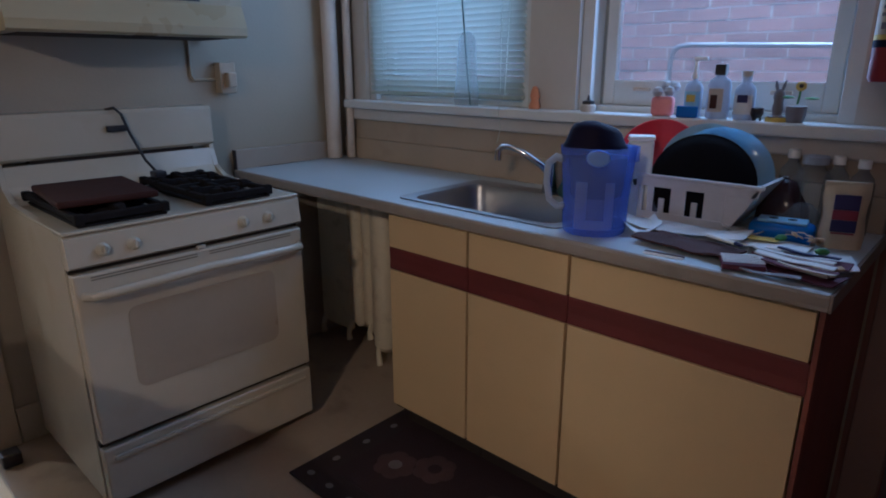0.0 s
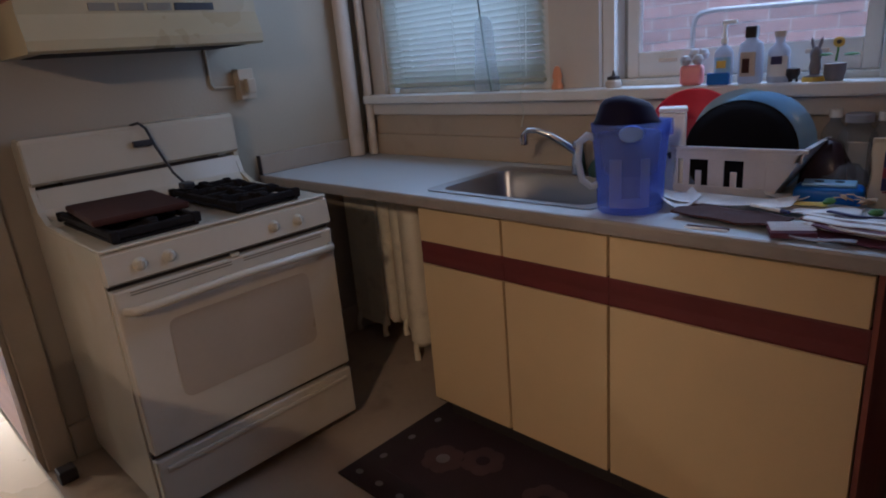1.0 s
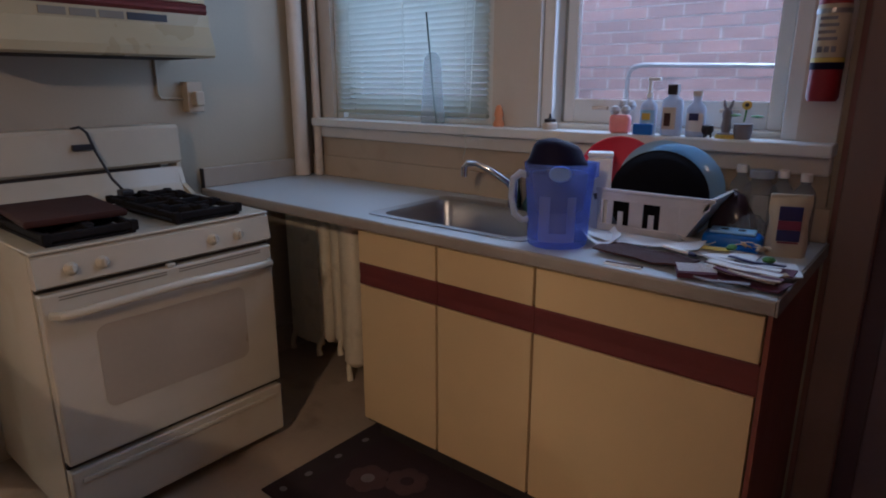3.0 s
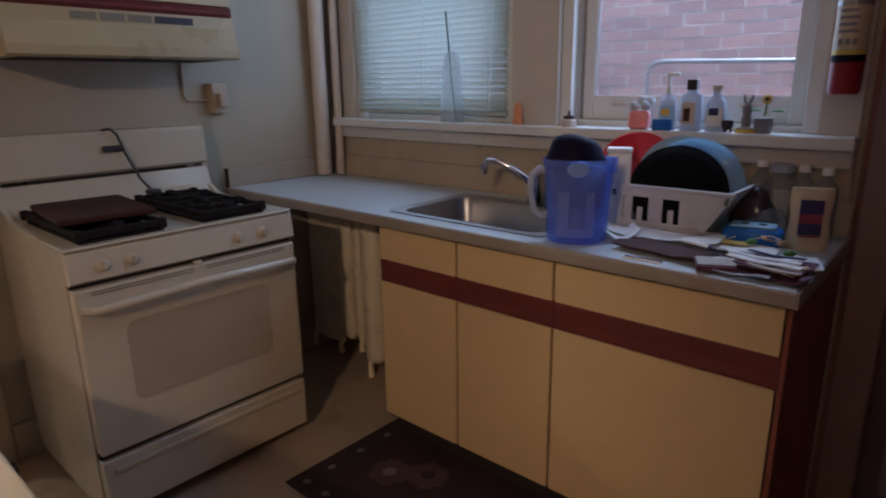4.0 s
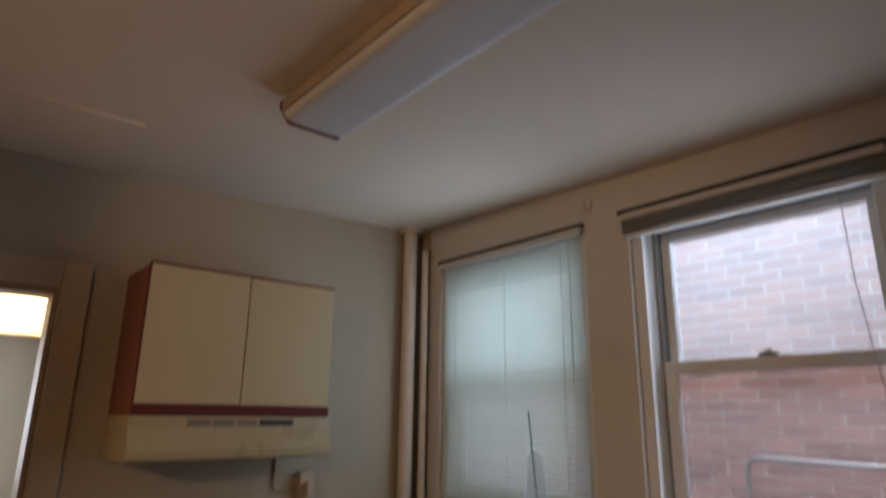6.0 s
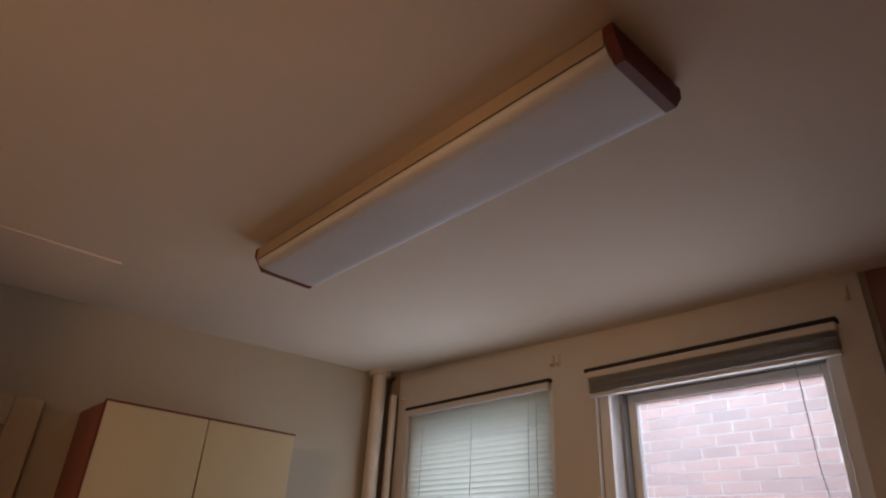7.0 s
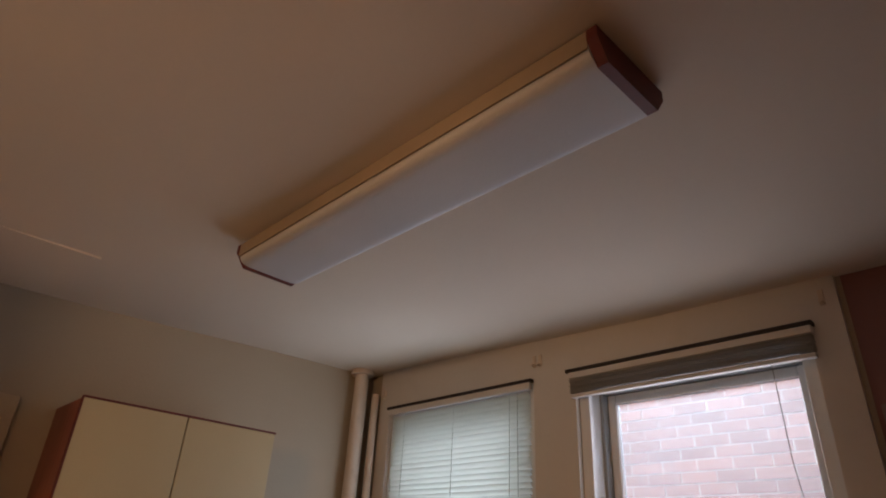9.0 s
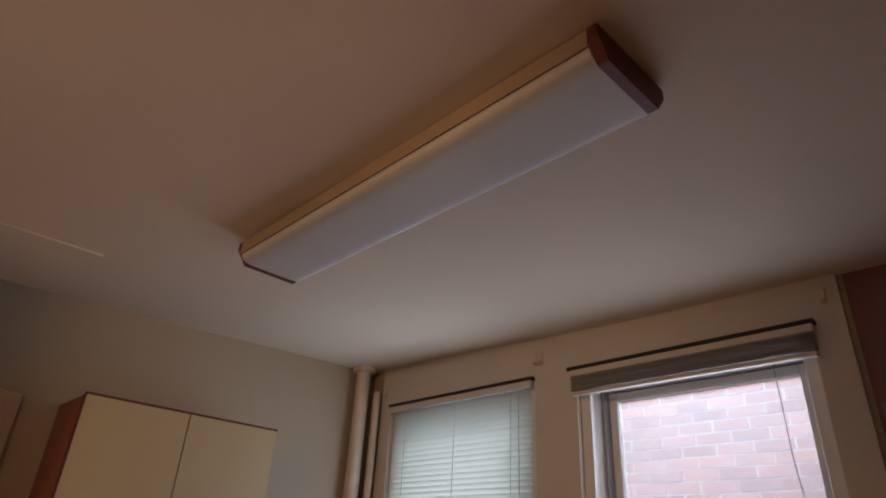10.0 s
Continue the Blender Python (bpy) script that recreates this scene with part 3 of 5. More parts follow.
# ---- base cabinets, counter, sink ----
def cabinet(x0, x1, label):
    c = thing("base_cabinet", label, "cabinet", "base cabinets under the counter")
    part("body", box(B(), x0 + 0.001, x1 - 0.001, -0.57, -0.03, 0.10, 0.70), "cherry_side", c)
    # Frame and toe kick painted near-black: shade between the fronts and below.
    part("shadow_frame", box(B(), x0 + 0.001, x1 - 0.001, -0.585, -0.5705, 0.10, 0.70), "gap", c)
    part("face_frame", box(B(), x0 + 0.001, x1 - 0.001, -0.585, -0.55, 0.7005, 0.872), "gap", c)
    part("toe_kick", box(B(), x0 + 0.001, x1 - 0.001, -0.52, -0.05, 0.0, 0.0995), "gap", c, "recessed toe kick, its shade painted dark")
    g = 0.0045
    part("drawer_front", box(B(), x0 + g, x1 - g, -0.606, -0.5855, 0.7435, 0.860, 0.002), "almond", c)
    part("rail", extrude(B(), [(-0.5855, 0.660), (-0.600, 0.660), (-0.602, 0.667), (-0.600, 0.694), (-0.6015, 0.720), (-0.602, 0.736), (-0.600, 0.742), (-0.5855, 0.742)], 0, x0 + 0.001, x1 - 0.001), "cherry", c, "dark red wooden finger-pull rail")
    part("cabinet_door", box(B(), x0 + g, x1 - g, -0.606, -0.5855, 0.122, 0.6585, 0.002), "almond", c)
    return c


cabinet(0.975, 1.341, "almond laminate base cabinet with a red wood rail")
cabinet(1.341, 1.706, "almond laminate base cabinet with a red wood rail")
last = cabinet(1.706, 2.304, "wide almond laminate base cabinet with a red wood rail")
part("side_panel", box(B(), 2.3045, 2.316, -0.607, -0.03, 0.0, 0.872, 0.001), "cherry_side", last, "dark red end panel")

SX0, SX1, SY0, SY1 = 1.005, 1.625, -0.555, -0.14
top = thing("countertop", "grey laminate countertop with a tan backsplash", "countertop")
bm = B()
outer = [(0.003, -0.632), (2.322, -0.632), (2.322, -0.005), (0.003, -0.005)]
inner = [(SX0, SY0), (SX1, SY0), (SX1, SY1), (SX0, SY1)]
vs = [[[bm.verts.new((*p, z)) for p in o] for o in (outer, inner)] for z in (0.876, 0.914)]
for k in range(4):
    q = (k + 1) % 4
    for lv in vs:
        bm.faces.new((lv[0][k], lv[0][q], lv[1][q], lv[1][k]))
    for o in (0, 1):
        bm.faces.new((vs[0][o][k], vs[0][o][q], vs[1][o][q], vs[1][o][k]))
part("worktop", bm, "laminate", top)
part("front_edge", extrude(B(), [(-0.6325, 0.874), (-0.640, 0.876), (-0.642, 0.885), (-0.642, 0.905), (-0.639, 0.912), (-0.6325, 0.9141)], 0, 0.003, 2.322), "edge", top, "worn grey-tan front edge")
part("end_edge", box(B(), 2.3225, 2.329, -0.64, -0.005, 0.874, 0.913, 0.002), "edge", top)
part("backsplash", box(B(), 0.028, 2.32, -0.03, -0.0225, 0.9145, 1.015, 0.003), "splash", top, "tan back upstand")
part("side_splash", box(B(), 0.003, 0.026, -0.635, -0.031, 0.9145, 1.0, 0.004), mat("side_upstand_laminate", (0.36, 0.31, 0.25), 0.45, vary=0.1, scale=3, fine=120, bump=0.08, stain=0.2, stain_color=(0.27, 0.2, 0.13)), top, "grey side upstand")
part("side_splash_end", box(B(), 0.002, 0.027, -0.6395, -0.6355, 0.9145, 1.0), "black", top, "dark end of the upstand")
setting("trim_wall_strip", box(B(), 0.115, 2.305, -0.022, -0.0005, 1.0155, 1.1075), "splash", "tan painted strip between upstand and sill", "trim")

sink = thing("kitchen_sink", "stainless steel drop-in sink set in the counter", "sink")
bm = B()


def ring(x0, x1, y0, y1, z, r, n=6):
    pts = []
    for cx, cy, a in ((x1 - r, y1 - r, 0), (x0 + r, y1 - r, 90), (x0 + r, y0 + r, 180), (x1 - r, y0 + r, 270)):
        for k in range(n):
            t = radians(a + 90 * k / (n - 1))
            pts.append(bm.verts.new((cx + r * math.cos(t), cy + r * math.sin(t), z)))
    return pts


rs = [ring(0.985, 1.642, -0.573, -0.122, 0.915, 0.03), ring(0.985, 1.642, -0.573, -0.122, 0.919, 0.03),
      ring(0.998, 1.629, -0.560, -0.135, 0.921, 0.035), ring(1.025, 1.61, -0.540, -0.185, 0.917, 0.05),
      ring(1.031, 1.603, -0.534, -0.191, 0.90, 0.05), ring(1.043, 1.591, -0.522, -0.203, 0.75, 0.06), ring(1.075, 1.555, -0.490, -0.235, 0.727, 0.06)]
for a, b in zip(rs, rs[1:]):
    for k in range(len(a)):
        bm.faces.new((a[k], a[(k + 1) % len(a)], b[(k + 1) % len(a)], b[k]))
bm.faces.new(rs[-1])
part("bowl", bm, "steel", sink, smooth=True)
part("drain", lathe(B(), [(0, 0.002), (0.03, 0.002), (0.045, 0.005), (0.045, 0)], (1.32, -0.375, 0.728)), "chrome", sink, "round metal drain")
faucet = thing("faucet", "chrome single-lever kitchen faucet", "faucet")
part("base", lathe(B(), [(0, 0), (0.03, 0), (0.028, 0.03), (0.022, 0.09), (0.024, 0.11), (0, 0.125)], (1.345, -0.158, 0.921)), "chrome", faucet, smooth=True)
tube(bm := B(), [(1.345, -0.158, 0.985), (1.32, -0.19, 1.022), (1.27, -0.215, 1.058), (1.225, -0.235, 1.078), (1.195, -0.247, 1.078), (1.182, -0.252, 1.062)], [0.015, 0.012, 0.011, 0.010, 0.010, 0.010], 12)
part("spout", bm, "chrome", faucet, smooth=True)
part("aerator", cyl(B(), (1.181, -0.252, 1.066), (1.180, -0.252, 1.03), 0.013, seg=14), "chrome", faucet, smooth=True)

# ---- radiator below the counter ----
rad = thing("radiator", "cream painted cast-iron column radiator under the counter", "radiator")
first = None
for i in range(9):
    if first is None:
        bm = B()
        for y in (-0.155, -0.07):
            tube(bm, [(0, y, 0.10), (0, y, 0.14), (0, y, 0.62), (0, y, 0.68)], [0.022, 0.029, 0.029, 0.02], 12)
        box(bm, -0.026, 0.026, -0.185, -0.04, 0.60, 0.70, 0.02, 3)
        box(bm, -0.026, 0.026, -0.185, -0.04, 0.09, 0.17, 0.02, 3)
        first = part("section", bm, "radiator", rad, smooth=True)
        first.location = (0.11, 0, 0)
    else:
        o = new("section", first.data)
        o.parent = rad
        o.location = (0.11 + 0.062 * i, 0, 0)
for x, z0, y, r in ((0.335, 0.16, -0.225, 0.036), (0.405, 0.17, -0.215, 0.034), (0.460, 0.13, -0.225, 0.024), (0.545, 0.10, -0.245, 0.058)):
    tube(bm := B(), [(x, y, z0 - 0.03), (x, y, z0), (x, y, 0.76), (x, y, 0.80)], [r * 0.5, r, r, r * 0.6], 16)
    part("column", bm, "radiator", rad, smooth=True)
for x0, x1, z0, y in ((0.055, 0.295, 0.10, -0.235),):
    bm = B()
    prof = [(x0 + 0.012, y + 0.012), (x0, y), (x0 + 0.006, y - 0.012), ((x0 + x1) / 2, y - 0.02), (x1 - 0.006, y - 0.012), (x1, y), (x1 - 0.012, y + 0.012)]
    extrude(bm, prof, 2, z0, 0.80)
    part("panel", bm, "radiator", rad)
for x, y, z in ((0.085, -0.26, 0.10), (0.285, -0.255, 0.115), (0.42, -0.235, 0.15), (0.52, -0.27, 0.09)):
    tube(bm := B(), [(x, y + 0.02, z + 0.03), (x, y, z), (x + 0.004, y - 0.012, z - 0.03), (x + 0.012, y - 0.012, 0.001 if z < 0.1 else z - 0.06)], [0.014, 0.014, 0.012, 0.016], 8)
    part("foot", bm, "radiator", rad, smooth=True)

# ---- stove ----
SY = (-1.532, -0.776)
stove = thing("gas_stove", "white enamel gas range with worn cooktop", "stove")
bm = extrude(B(), [(0.03, 0.04), (0.655, 0.04), (0.655, 0.905), (0.56, 0.915), (0.20, 0.93), (0.13, 0.965), (0.105, 1.03), (0.10, 1.19), (0.03, 1.19)], 1, SY[0], SY[0] + 0.018)
part("side_panel", bm, "enamel", stove)
bm = extrude(B(), [(0.03, 0.04), (0.655, 0.04), (0.655, 0.905), (0.56, 0.915), (0.20, 0.93), (0.13, 0.965), (0.105, 1.03), (0.10, 1.19), (0.03, 1.19)], 1, SY[1] - 0.018, SY[1])
part("side_panel", bm, "enamel", stove)
part("body", box(B(), 0.035, 0.65, SY[0] + 0.0185, SY[1] - 0.0185, 0.05, 0.885), "gap", stove, "dark oven body behind the door")
bm = B()
box(bm, 0.12, 0.675, SY[0] + 0.0185, SY[1] - 0.0185, 0.886, 0.91)
box(bm, 0.12, 0.69, SY[0] - 0.001, SY[1] + 0.001, 0.9105, 0.92, 0.004)
box(bm, 0.155, 0.66, -1.49, -1.17, 0.905, 0.9085)
part("cooktop", bm, "enamel", stove)
part("lower_backguard", extrude(B(), [(0.035, 0.9), (0.21, 0.921), (0.155, 0.935), (0.125, 0.97), (0.105, 1.035), (0.035, 1.035)], 1, SY[0] + 0.0185, SY[1] - 0.0185), "enamel", stove)
part("vent_slot", extrude(B(), [(0.04, 1.0355), (0.10, 1.0355), (0.10, 1.048), (0.04, 1.048)], 1, -1.43, -0.86), "gap", stove, "black vent slot")
bm = extrude(B(), [(0.035, 1.0485), (0.105, 1.0485), (0.122, 1.06), (0.118, 1.19), (0.108, 1.203), (0.035, 1.206)], 1, SY[0] + 0.001, SY[1] - 0.001)
bmesh.ops.bevel(bm, geom=[e for e in bm.edges if abs(e.verts[0].co.y - e.verts[1].co.y) < 1e-4], offset=0.005, segments=2, affect="EDGES")
part("backguard", bm, "enamel", stove)
part("control_panel", extrude(B(), [(0.64, 0.812), (0.685, 0.812), (0.70, 0.821), (0.688, 0.90), (0.675, 0.9095), (0.64, 0.9095)], 1, SY[0] + 0.001, SY[1] - 0.001), "enamel", stove)
for y in (-1.437, -1.352, -1.0, -0.905):
    k = part("knob", lathe(B(), [(0, 0.016), (0.01, 0.016), (0.015, 0.012), (0.018, 0.003), (0.02, 0.0), (0, 0)], seg=20), "enamel", stove, smooth=True)
    k.matrix_local = pose(0.694, y, 0.858, 0, 80, 0)
    part("grip", box(B(), -0.013, 0.013, -0.004, 0.004, 0.0162, 0.022, 0.003), "enamel", k)
# Solid black strip drawn as the shade above the oven door.
part("gap_strip", box(B(), 0.652, 0.672, SY[0] + 0.004, SY[1] - 0.004, 0.798, 0.8115), "gap", stove, "black strip painted as the shaded gap above the oven door")
bm = B()
box(bm, 0.656, 0.70, SY[0] + 0.004, SY[1] - 0.004, 0.262, 0.7975, 0.007, 3)
dr = part("oven_door", bm, "enamel", stove)
vent_dark = mat("vent_line", (0.16, 0.14, 0.11), 0.6)
for z in (0.776, 0.784):
    for y0, y1 in ((SY[0] + 0.05, -1.17), (-1.13, SY[1] - 0.05)):
        part("vent_slit", box(B(), 0.7002, 0.7012, y0, y1, z, z + 0.003), vent_dark, dr)
part("door_latch", box(B(), 0.690, 0.704, -1.168, -1.14, 0.799, 0.810, 0.002), "enamel", stove, "small white latch tab")
pts = []
for cy, cz, a in ((-0.935, 0.642, 0), (-1.37, 0.642, 90), (-1.37, 0.435, 180), (-0.935, 0.435, 270)):
    pts += [(cy + 0.03 * math.cos(radians(a + 18 * k)), cz + 0.03 * math.sin(radians(a + 18 * k))) for k in range(6)]
bm = extrude(B(), pts, 0, 0.7003, 0.7018)
part("door_window", bm, "ovenglass", dr, "smoky grey oven window")
tube(bm := B(), [(0.70, -1.505, 0.735), (0.730, -1.49, 0.738), (0.744, -1.44, 0.742), (0.752, -1.15, 0.752), (0.744, -0.86, 0.742), (0.730, -0.81, 0.738), (0.70, -0.795, 0.735)], 0.0135, 12)
part("handle", bm, "enamel", dr, "white bar handle", True)
# Painted shade again, between oven door and drawer.
part("gap_strip", box(B(), 0.652, 0.672, SY[0] + 0.004, SY[1] - 0.004, 0.243, 0.2615), "gap", stove)
dw = part("storage_drawer", box(B(), 0.656, 0.70, SY[0] + 0.004, SY[1] - 0.004, 0.05, 0.242, 0.007, 3), "enamel", stove)
part("drawer_lip", box(B(), 0.7003, 0.708, SY[0] + 0.03, SY[1] - 0.03, 0.198, 0.216, 0.004), "enamel", dw)
for x in (0.08, 0.60):
    for y in (-1.49, -0.82):
        part("foot", cyl(B(), (x, y, 0), (x, y, 0.05), 0.02, seg=10), "black", stove)


def grate(y0, y1, x0=0.165, x1=0.655):
    part("burner_pan", box(B(), x0 - 0.006, x1 + 0.006, y0 - 0.006, y1 + 0.006, 0.9202, 0.928, 0.003), "iron", stove, "blackened steel burner pan")
    g = part("grate", B(), "iron", stove)
    bm = B()
    z = 0.956
    for x in (x0, (x0 + x1) / 2, x1):
        box(bm, x - 0.012, x + 0.012, y0, y1, z - 0.022, z, 0.005)
    for y in (y0, y1):
        box(bm, x0, x1, y - 0.01, y + 0.01, z - 0.02, z - 0.0005, 0.005)
    for cx in (x0 + 0.125, x1 - 0.125):
        cy = (y0 + y1) / 2
        for dx, dy in ((1, 0), (-1, 0), (0, 1), (0, -1)):
            ax, ay = cx + dx * 0.03, cy + dy * 0.03
            bx, by = cx + dx * 0.115, cy + dy * 0.11
            box(bm, min(ax, bx) - 0.011, max(ax, bx) + 0.011, min(ay, by) - 0.011, max(ay, by) + 0.011, z - 0.018, z + 0.004, 0.005)
        for dx, dy in ((1, 0), (-1, 0), (0, 1), (0, -1)):
            kx, ky = cx + dx * 0.095, cy + dy * 0.09
            box(bm, kx - 0.017, kx + 0.017, ky - 0.017, ky + 0.017, z - 0.015, z + 0.012, 0.007)
        lathe(bm, [(0, 0.026), (0.04, 0.024), (0.048, 0.014), (0.055, 0.004), (0.07, 0.0), (0, 0)], (cx, cy, 0.928), 18)
    for x in (x0, x1):
        for y in (y0, y1):
            box(bm, x - 0.013, x + 0.013, y - 0.013, y + 0.013, 0.9285, z + 0.004, 0.004)
    bm.to_mesh(g.data)
    bm.free()


grate(-1.475, -1.235)
grate(-1.095, -0.875)
tagged(part("cutting_board", box(B(), -0.185, 0.185, -0.138, 0.138, 0.0, 0.02, 0.006), "board"), "dark red-brown wooden board lying on the burner grate", "cutting board")
scene.objects["cutting_board"].matrix_world = pose(0.425, -1.352, 0.9685, 0, 0, -5)
probe = thing("probe_cord", "black corded probe clipped to the stove backguard", "cord")
tube(bm := B(), [(0.10, -1.17, 1.205), (0.126, -1.15, 1.212), (0.132, -1.13, 1.19), (0.135, -1.11, 1.12), (0.17, -1.08, 1.02), (0.21, -1.055, 0.97), (0.24, -1.05, 0.962)], 0.005, 8)
part("cord", bm, "black", probe, smooth=True)
part("clip", box(B(), 0.119, 0.137, -1.185, -1.115, 1.128, 1.15, 0.004), "black", probe)
bm = box(B(), 0.20, 0.25, -1.085, -1.04, 0.9625, 0.985, 0.006)
part("plug", bm, "black", probe)

# ---- hood, wall cabinet, outlet ----
hood = thing("range_hood", "almond enamel range hood below the wall cabinet", "range hood")
bm = extrude(B(), [(0.001, 1.455), (0.335, 1.455), (0.348, 1.462), (0.350, 1.49), (0.326, 1.556), (0.322, 1.565), (0.322, 1.607), (0.001, 1.607)], 1, -1.487, -0.718)
part("shell", bm, "hood", hood)
# Underside panel takes the same near-black as the gaps.
part("underside", box(B(), 0.05, 0.29, -1.44, -0.765, 1.4525, 1.4545), "gap", hood, "underside in the near-black of the gaps")
for i in range(3):
    part("vent", box(B(), 0.3221, 0.3245, -1.29 + i * 0.09, -1.21 + i * 0.09, 1.573, 1.597, 0.001), mat("hood_vent", (0.2, 0.18, 0.14), 0.6), hood)
part("switch_panel", box(B(), 0.3221, 0.3245, -1.02, -0.88, 1.573, 1.597, 0.001), "black", hood, "black switch panel")
up = thing("wall_cabinet", "almond laminate wall cabinet with cherry sides above the stove", "cabinet")
part("body", box(B(), 0.001, 0.298, -1.48, -0.722, 1.6075, 2.142), "cherry_side", up)
for y0, y1 in ((-1.477, -1.1045), (-1.0995, -0.725)):
    # Upper doors take the almond copy with the weaker light painted in.
    part("cabinet_door", box(B(), 0.2985, 0.317, y0, y1, 1.648, 2.143, 0.002), "almond_dim", up)
part("rail", extrude(B(), [(0.2985, 1.608), (0.312, 1.608), (0.323, 1.62), (0.318, 1.63), (0.323, 1.64), (0.312, 1.6465), (0.2985, 1.6465)], 1, -1.48, -0.722), "cherry", up, "dark red wooden finger-pull rail")
part("top_edge", box(B(), 0.2985, 0.3195, -1.48, -0.722, 2.1435, 2.150), "cherry", up, "dark wood strip along the door tops")
part("side_edge", box(B(), 0.2985, 0.3185, -1.4815, -1.4775, 1.648, 2.143), "cherry", up)
out = thing("wall_outlet_box", "cream surface-mounted outlet box with a plug", "outlet")
part("box", box(B(), 0.001, 0.05, -0.685, -0.615, 1.245, 1.37, 0.004), "splash", out)
part("plug", box(B(), 0.0505, 0.085, -0.668, -0.628, 1.27, 1.33, 0.006), "splash", out)
tube(bm := B(), [(0.008, -0.788, 1.455), (0.008, -0.79, 1.32), (0.01, -0.78, 1.303), (0.012, -0.686, 1.30)], 0.006, 8)
part("conduit", bm, "wall", out, smooth=True)

# ---- ceiling lamp ----
fl = thing("fluorescent_fixture", "long wraparound ceiling lamp with dark red wood end caps, unlit", "ceiling lamp")
LX0, LX1, LY0, LY1, LZ, LT = 1.055, 2.33, -1.372, -1.142, 2.458, 2.524
half = (LY1 - LY0) / 2 - 0.005
prof = [((LY0 + LY1) / 2 + half * (1 if math.cos(a) > 0 else -1) * abs(math.cos(a)) ** 0.3, LT - (LT - LZ - 0.003) * abs(math.sin(a)) ** 0.4) for a in [-math.pi + math.pi * k / 22 for k in range(23)]]
part("diffuser", extrude(B(), prof, 0, LX0 + 0.016, LX1 - 0.022), "lens", fl, "ribbed white plastic diffuser", True)
capw = [(LY0, LT), (LY0, LZ + 0.042), (LY0 + 0.03, LZ), (LY1 - 0.03, LZ), (LY1, LZ + 0.042), (LY1, LT)]
part("end_cap", extrude(B(), capw, 0, LX1 - 0.0215, LX1), "cherry", fl, "dark red wood end cap")
part("end_cap", extrude(B(), capw, 0, LX0, LX0 + 0.0155), "cherry", fl, "dark red wood end cap")
# Added tan strips darken the diffuser's sides, which come out too bright without them.
side_tone = mat("lamp_side_tone", (0.33, 0.26, 0.19), 0.55, vary=0.12, scale=6, fine=80, bump=0.1)
for y0, y1 in ((LY0 + 0.001, LY0 + 0.0045), (LY1 - 0.0045, LY1 - 0.001)):
    part("side_rail", box(B(), LX0 + 0.016, LX1 - 0.022, y0, y1, LZ + 0.026, LT), side_tone, fl, "thin tan strip added to darken the diffuser's side")
part("pan", box(B(), LX0 + 0.02, LX1 - 0.03, LY0 + 0.02, LY1 - 0.02, LT + 0.0005, H - 0.015), "lens", fl, "white metal pan against the ceiling")
# shallow ceiling patch
setting("ceiling_patch", box(B(), 0.10, 0.56, -2.6, -1.62, H - 0.008, H + 0.01, 0.0), "ceiling", "plaster patch on the ceiling", "ceiling")

# ---- table and rug ----
table = thing("kitchen_table", "cream laminate kitchen table, glossy and worn", "table")
part("tabletop", box(B(), 0.55, 1.75, -2.62, -1.875, 0.722, 0.75, 0.006, 3), "table", table)
part("apron", box(B(), 0.60, 1.70, -2.57, -1.925, 0.65, 0.7215), "table", table)
for x in (0.62, 1.64):
    for y in (-2.55, -1.985):
        part("leg", box(B(), x, x + 0.05, y, y + 0.05, 0, 0.6495, 0.004), "table", table)
P = {}
for k, c, r in (("navy", (0.009, 0.007, 0.026), 0.6), ("red", (0.26, 0.01, 0.018), 0.35), ("red_bright", (0.55, 0.02, 0.035), 0.35), ("pink", (0.85, 0.34, 0.34), 0.4), ("greyfoam", (0.50, 0.52, 0.56), 0.7),
                ("white", (0.84, 0.84, 0.83), 0.4), ("rackwhite", (0.56, 0.55, 0.57), 0.4), ("blue", (0.02, 0.16, 0.62), 0.35), ("lightblue", (0.35, 0.6, 0.85), 0.45),
                ("yellow", (0.66, 0.50, 0.09), 0.45), ("orange", (0.70, 0.30, 0.14), 0.5), ("leaf", (0.09, 0.24, 0.06), 0.5), ("grey", (0.22, 0.21, 0.24), 0.6),
                ("paper", (0.76, 0.77, 0.78), 0.7), ("paper_warm", (0.55, 0.49, 0.42), 0.7), ("darkcloth", (0.055, 0.018, 0.013), 0.85), ("label_red", (0.22, 0.03, 0.06), 0.5),
                ("label_blue", (0.025, 0.025, 0.11), 0.5), ("cream", (0.56, 0.49, 0.36), 0.5), ("tan", (0.42, 0.28, 0.15), 0.7), ("stripe", (0.10, 0.025, 0.05), 0.75),
                ("darkgreen", (0.03, 0.07, 0.05), 0.8), ("rugdark", (0.034, 0.022, 0.026), 0.95), ("rugmotif", (0.085, 0.045, 0.047), 0.95), ("rugdot", (0.20, 0.17, 0.16), 0.95),
                ("rugband", (0.034, 0.018, 0.024), 0.95), ("dish", (0.38, 0.58, 0.76), 0.2), ("aluminium", (0.45, 0.46, 0.47), 0.4)):
    rug = k.startswith("rug") or k == "darkcloth"
    P[k] = mat("paint_" + k, c, r, vary=0.22 if rug else 0.1, scale=12, fine=260 if rug else 90, bump=0.8 if rug else 0.06, depth=0.004 if rug else 0.001)
P["aluminium"].node_tree.nodes["Principled BSDF"].inputs["Metallic"].default_value = 0.8
P["navy"].node_tree.nodes["Principled BSDF"].inputs["Specular IOR Level"].default_value = 0.1
P["darkfilm"] = mat("dark_plastic_film", (0.045, 0.03, 0.04), 0.25, vary=0.3, scale=14, fine=60, bump=0.5)
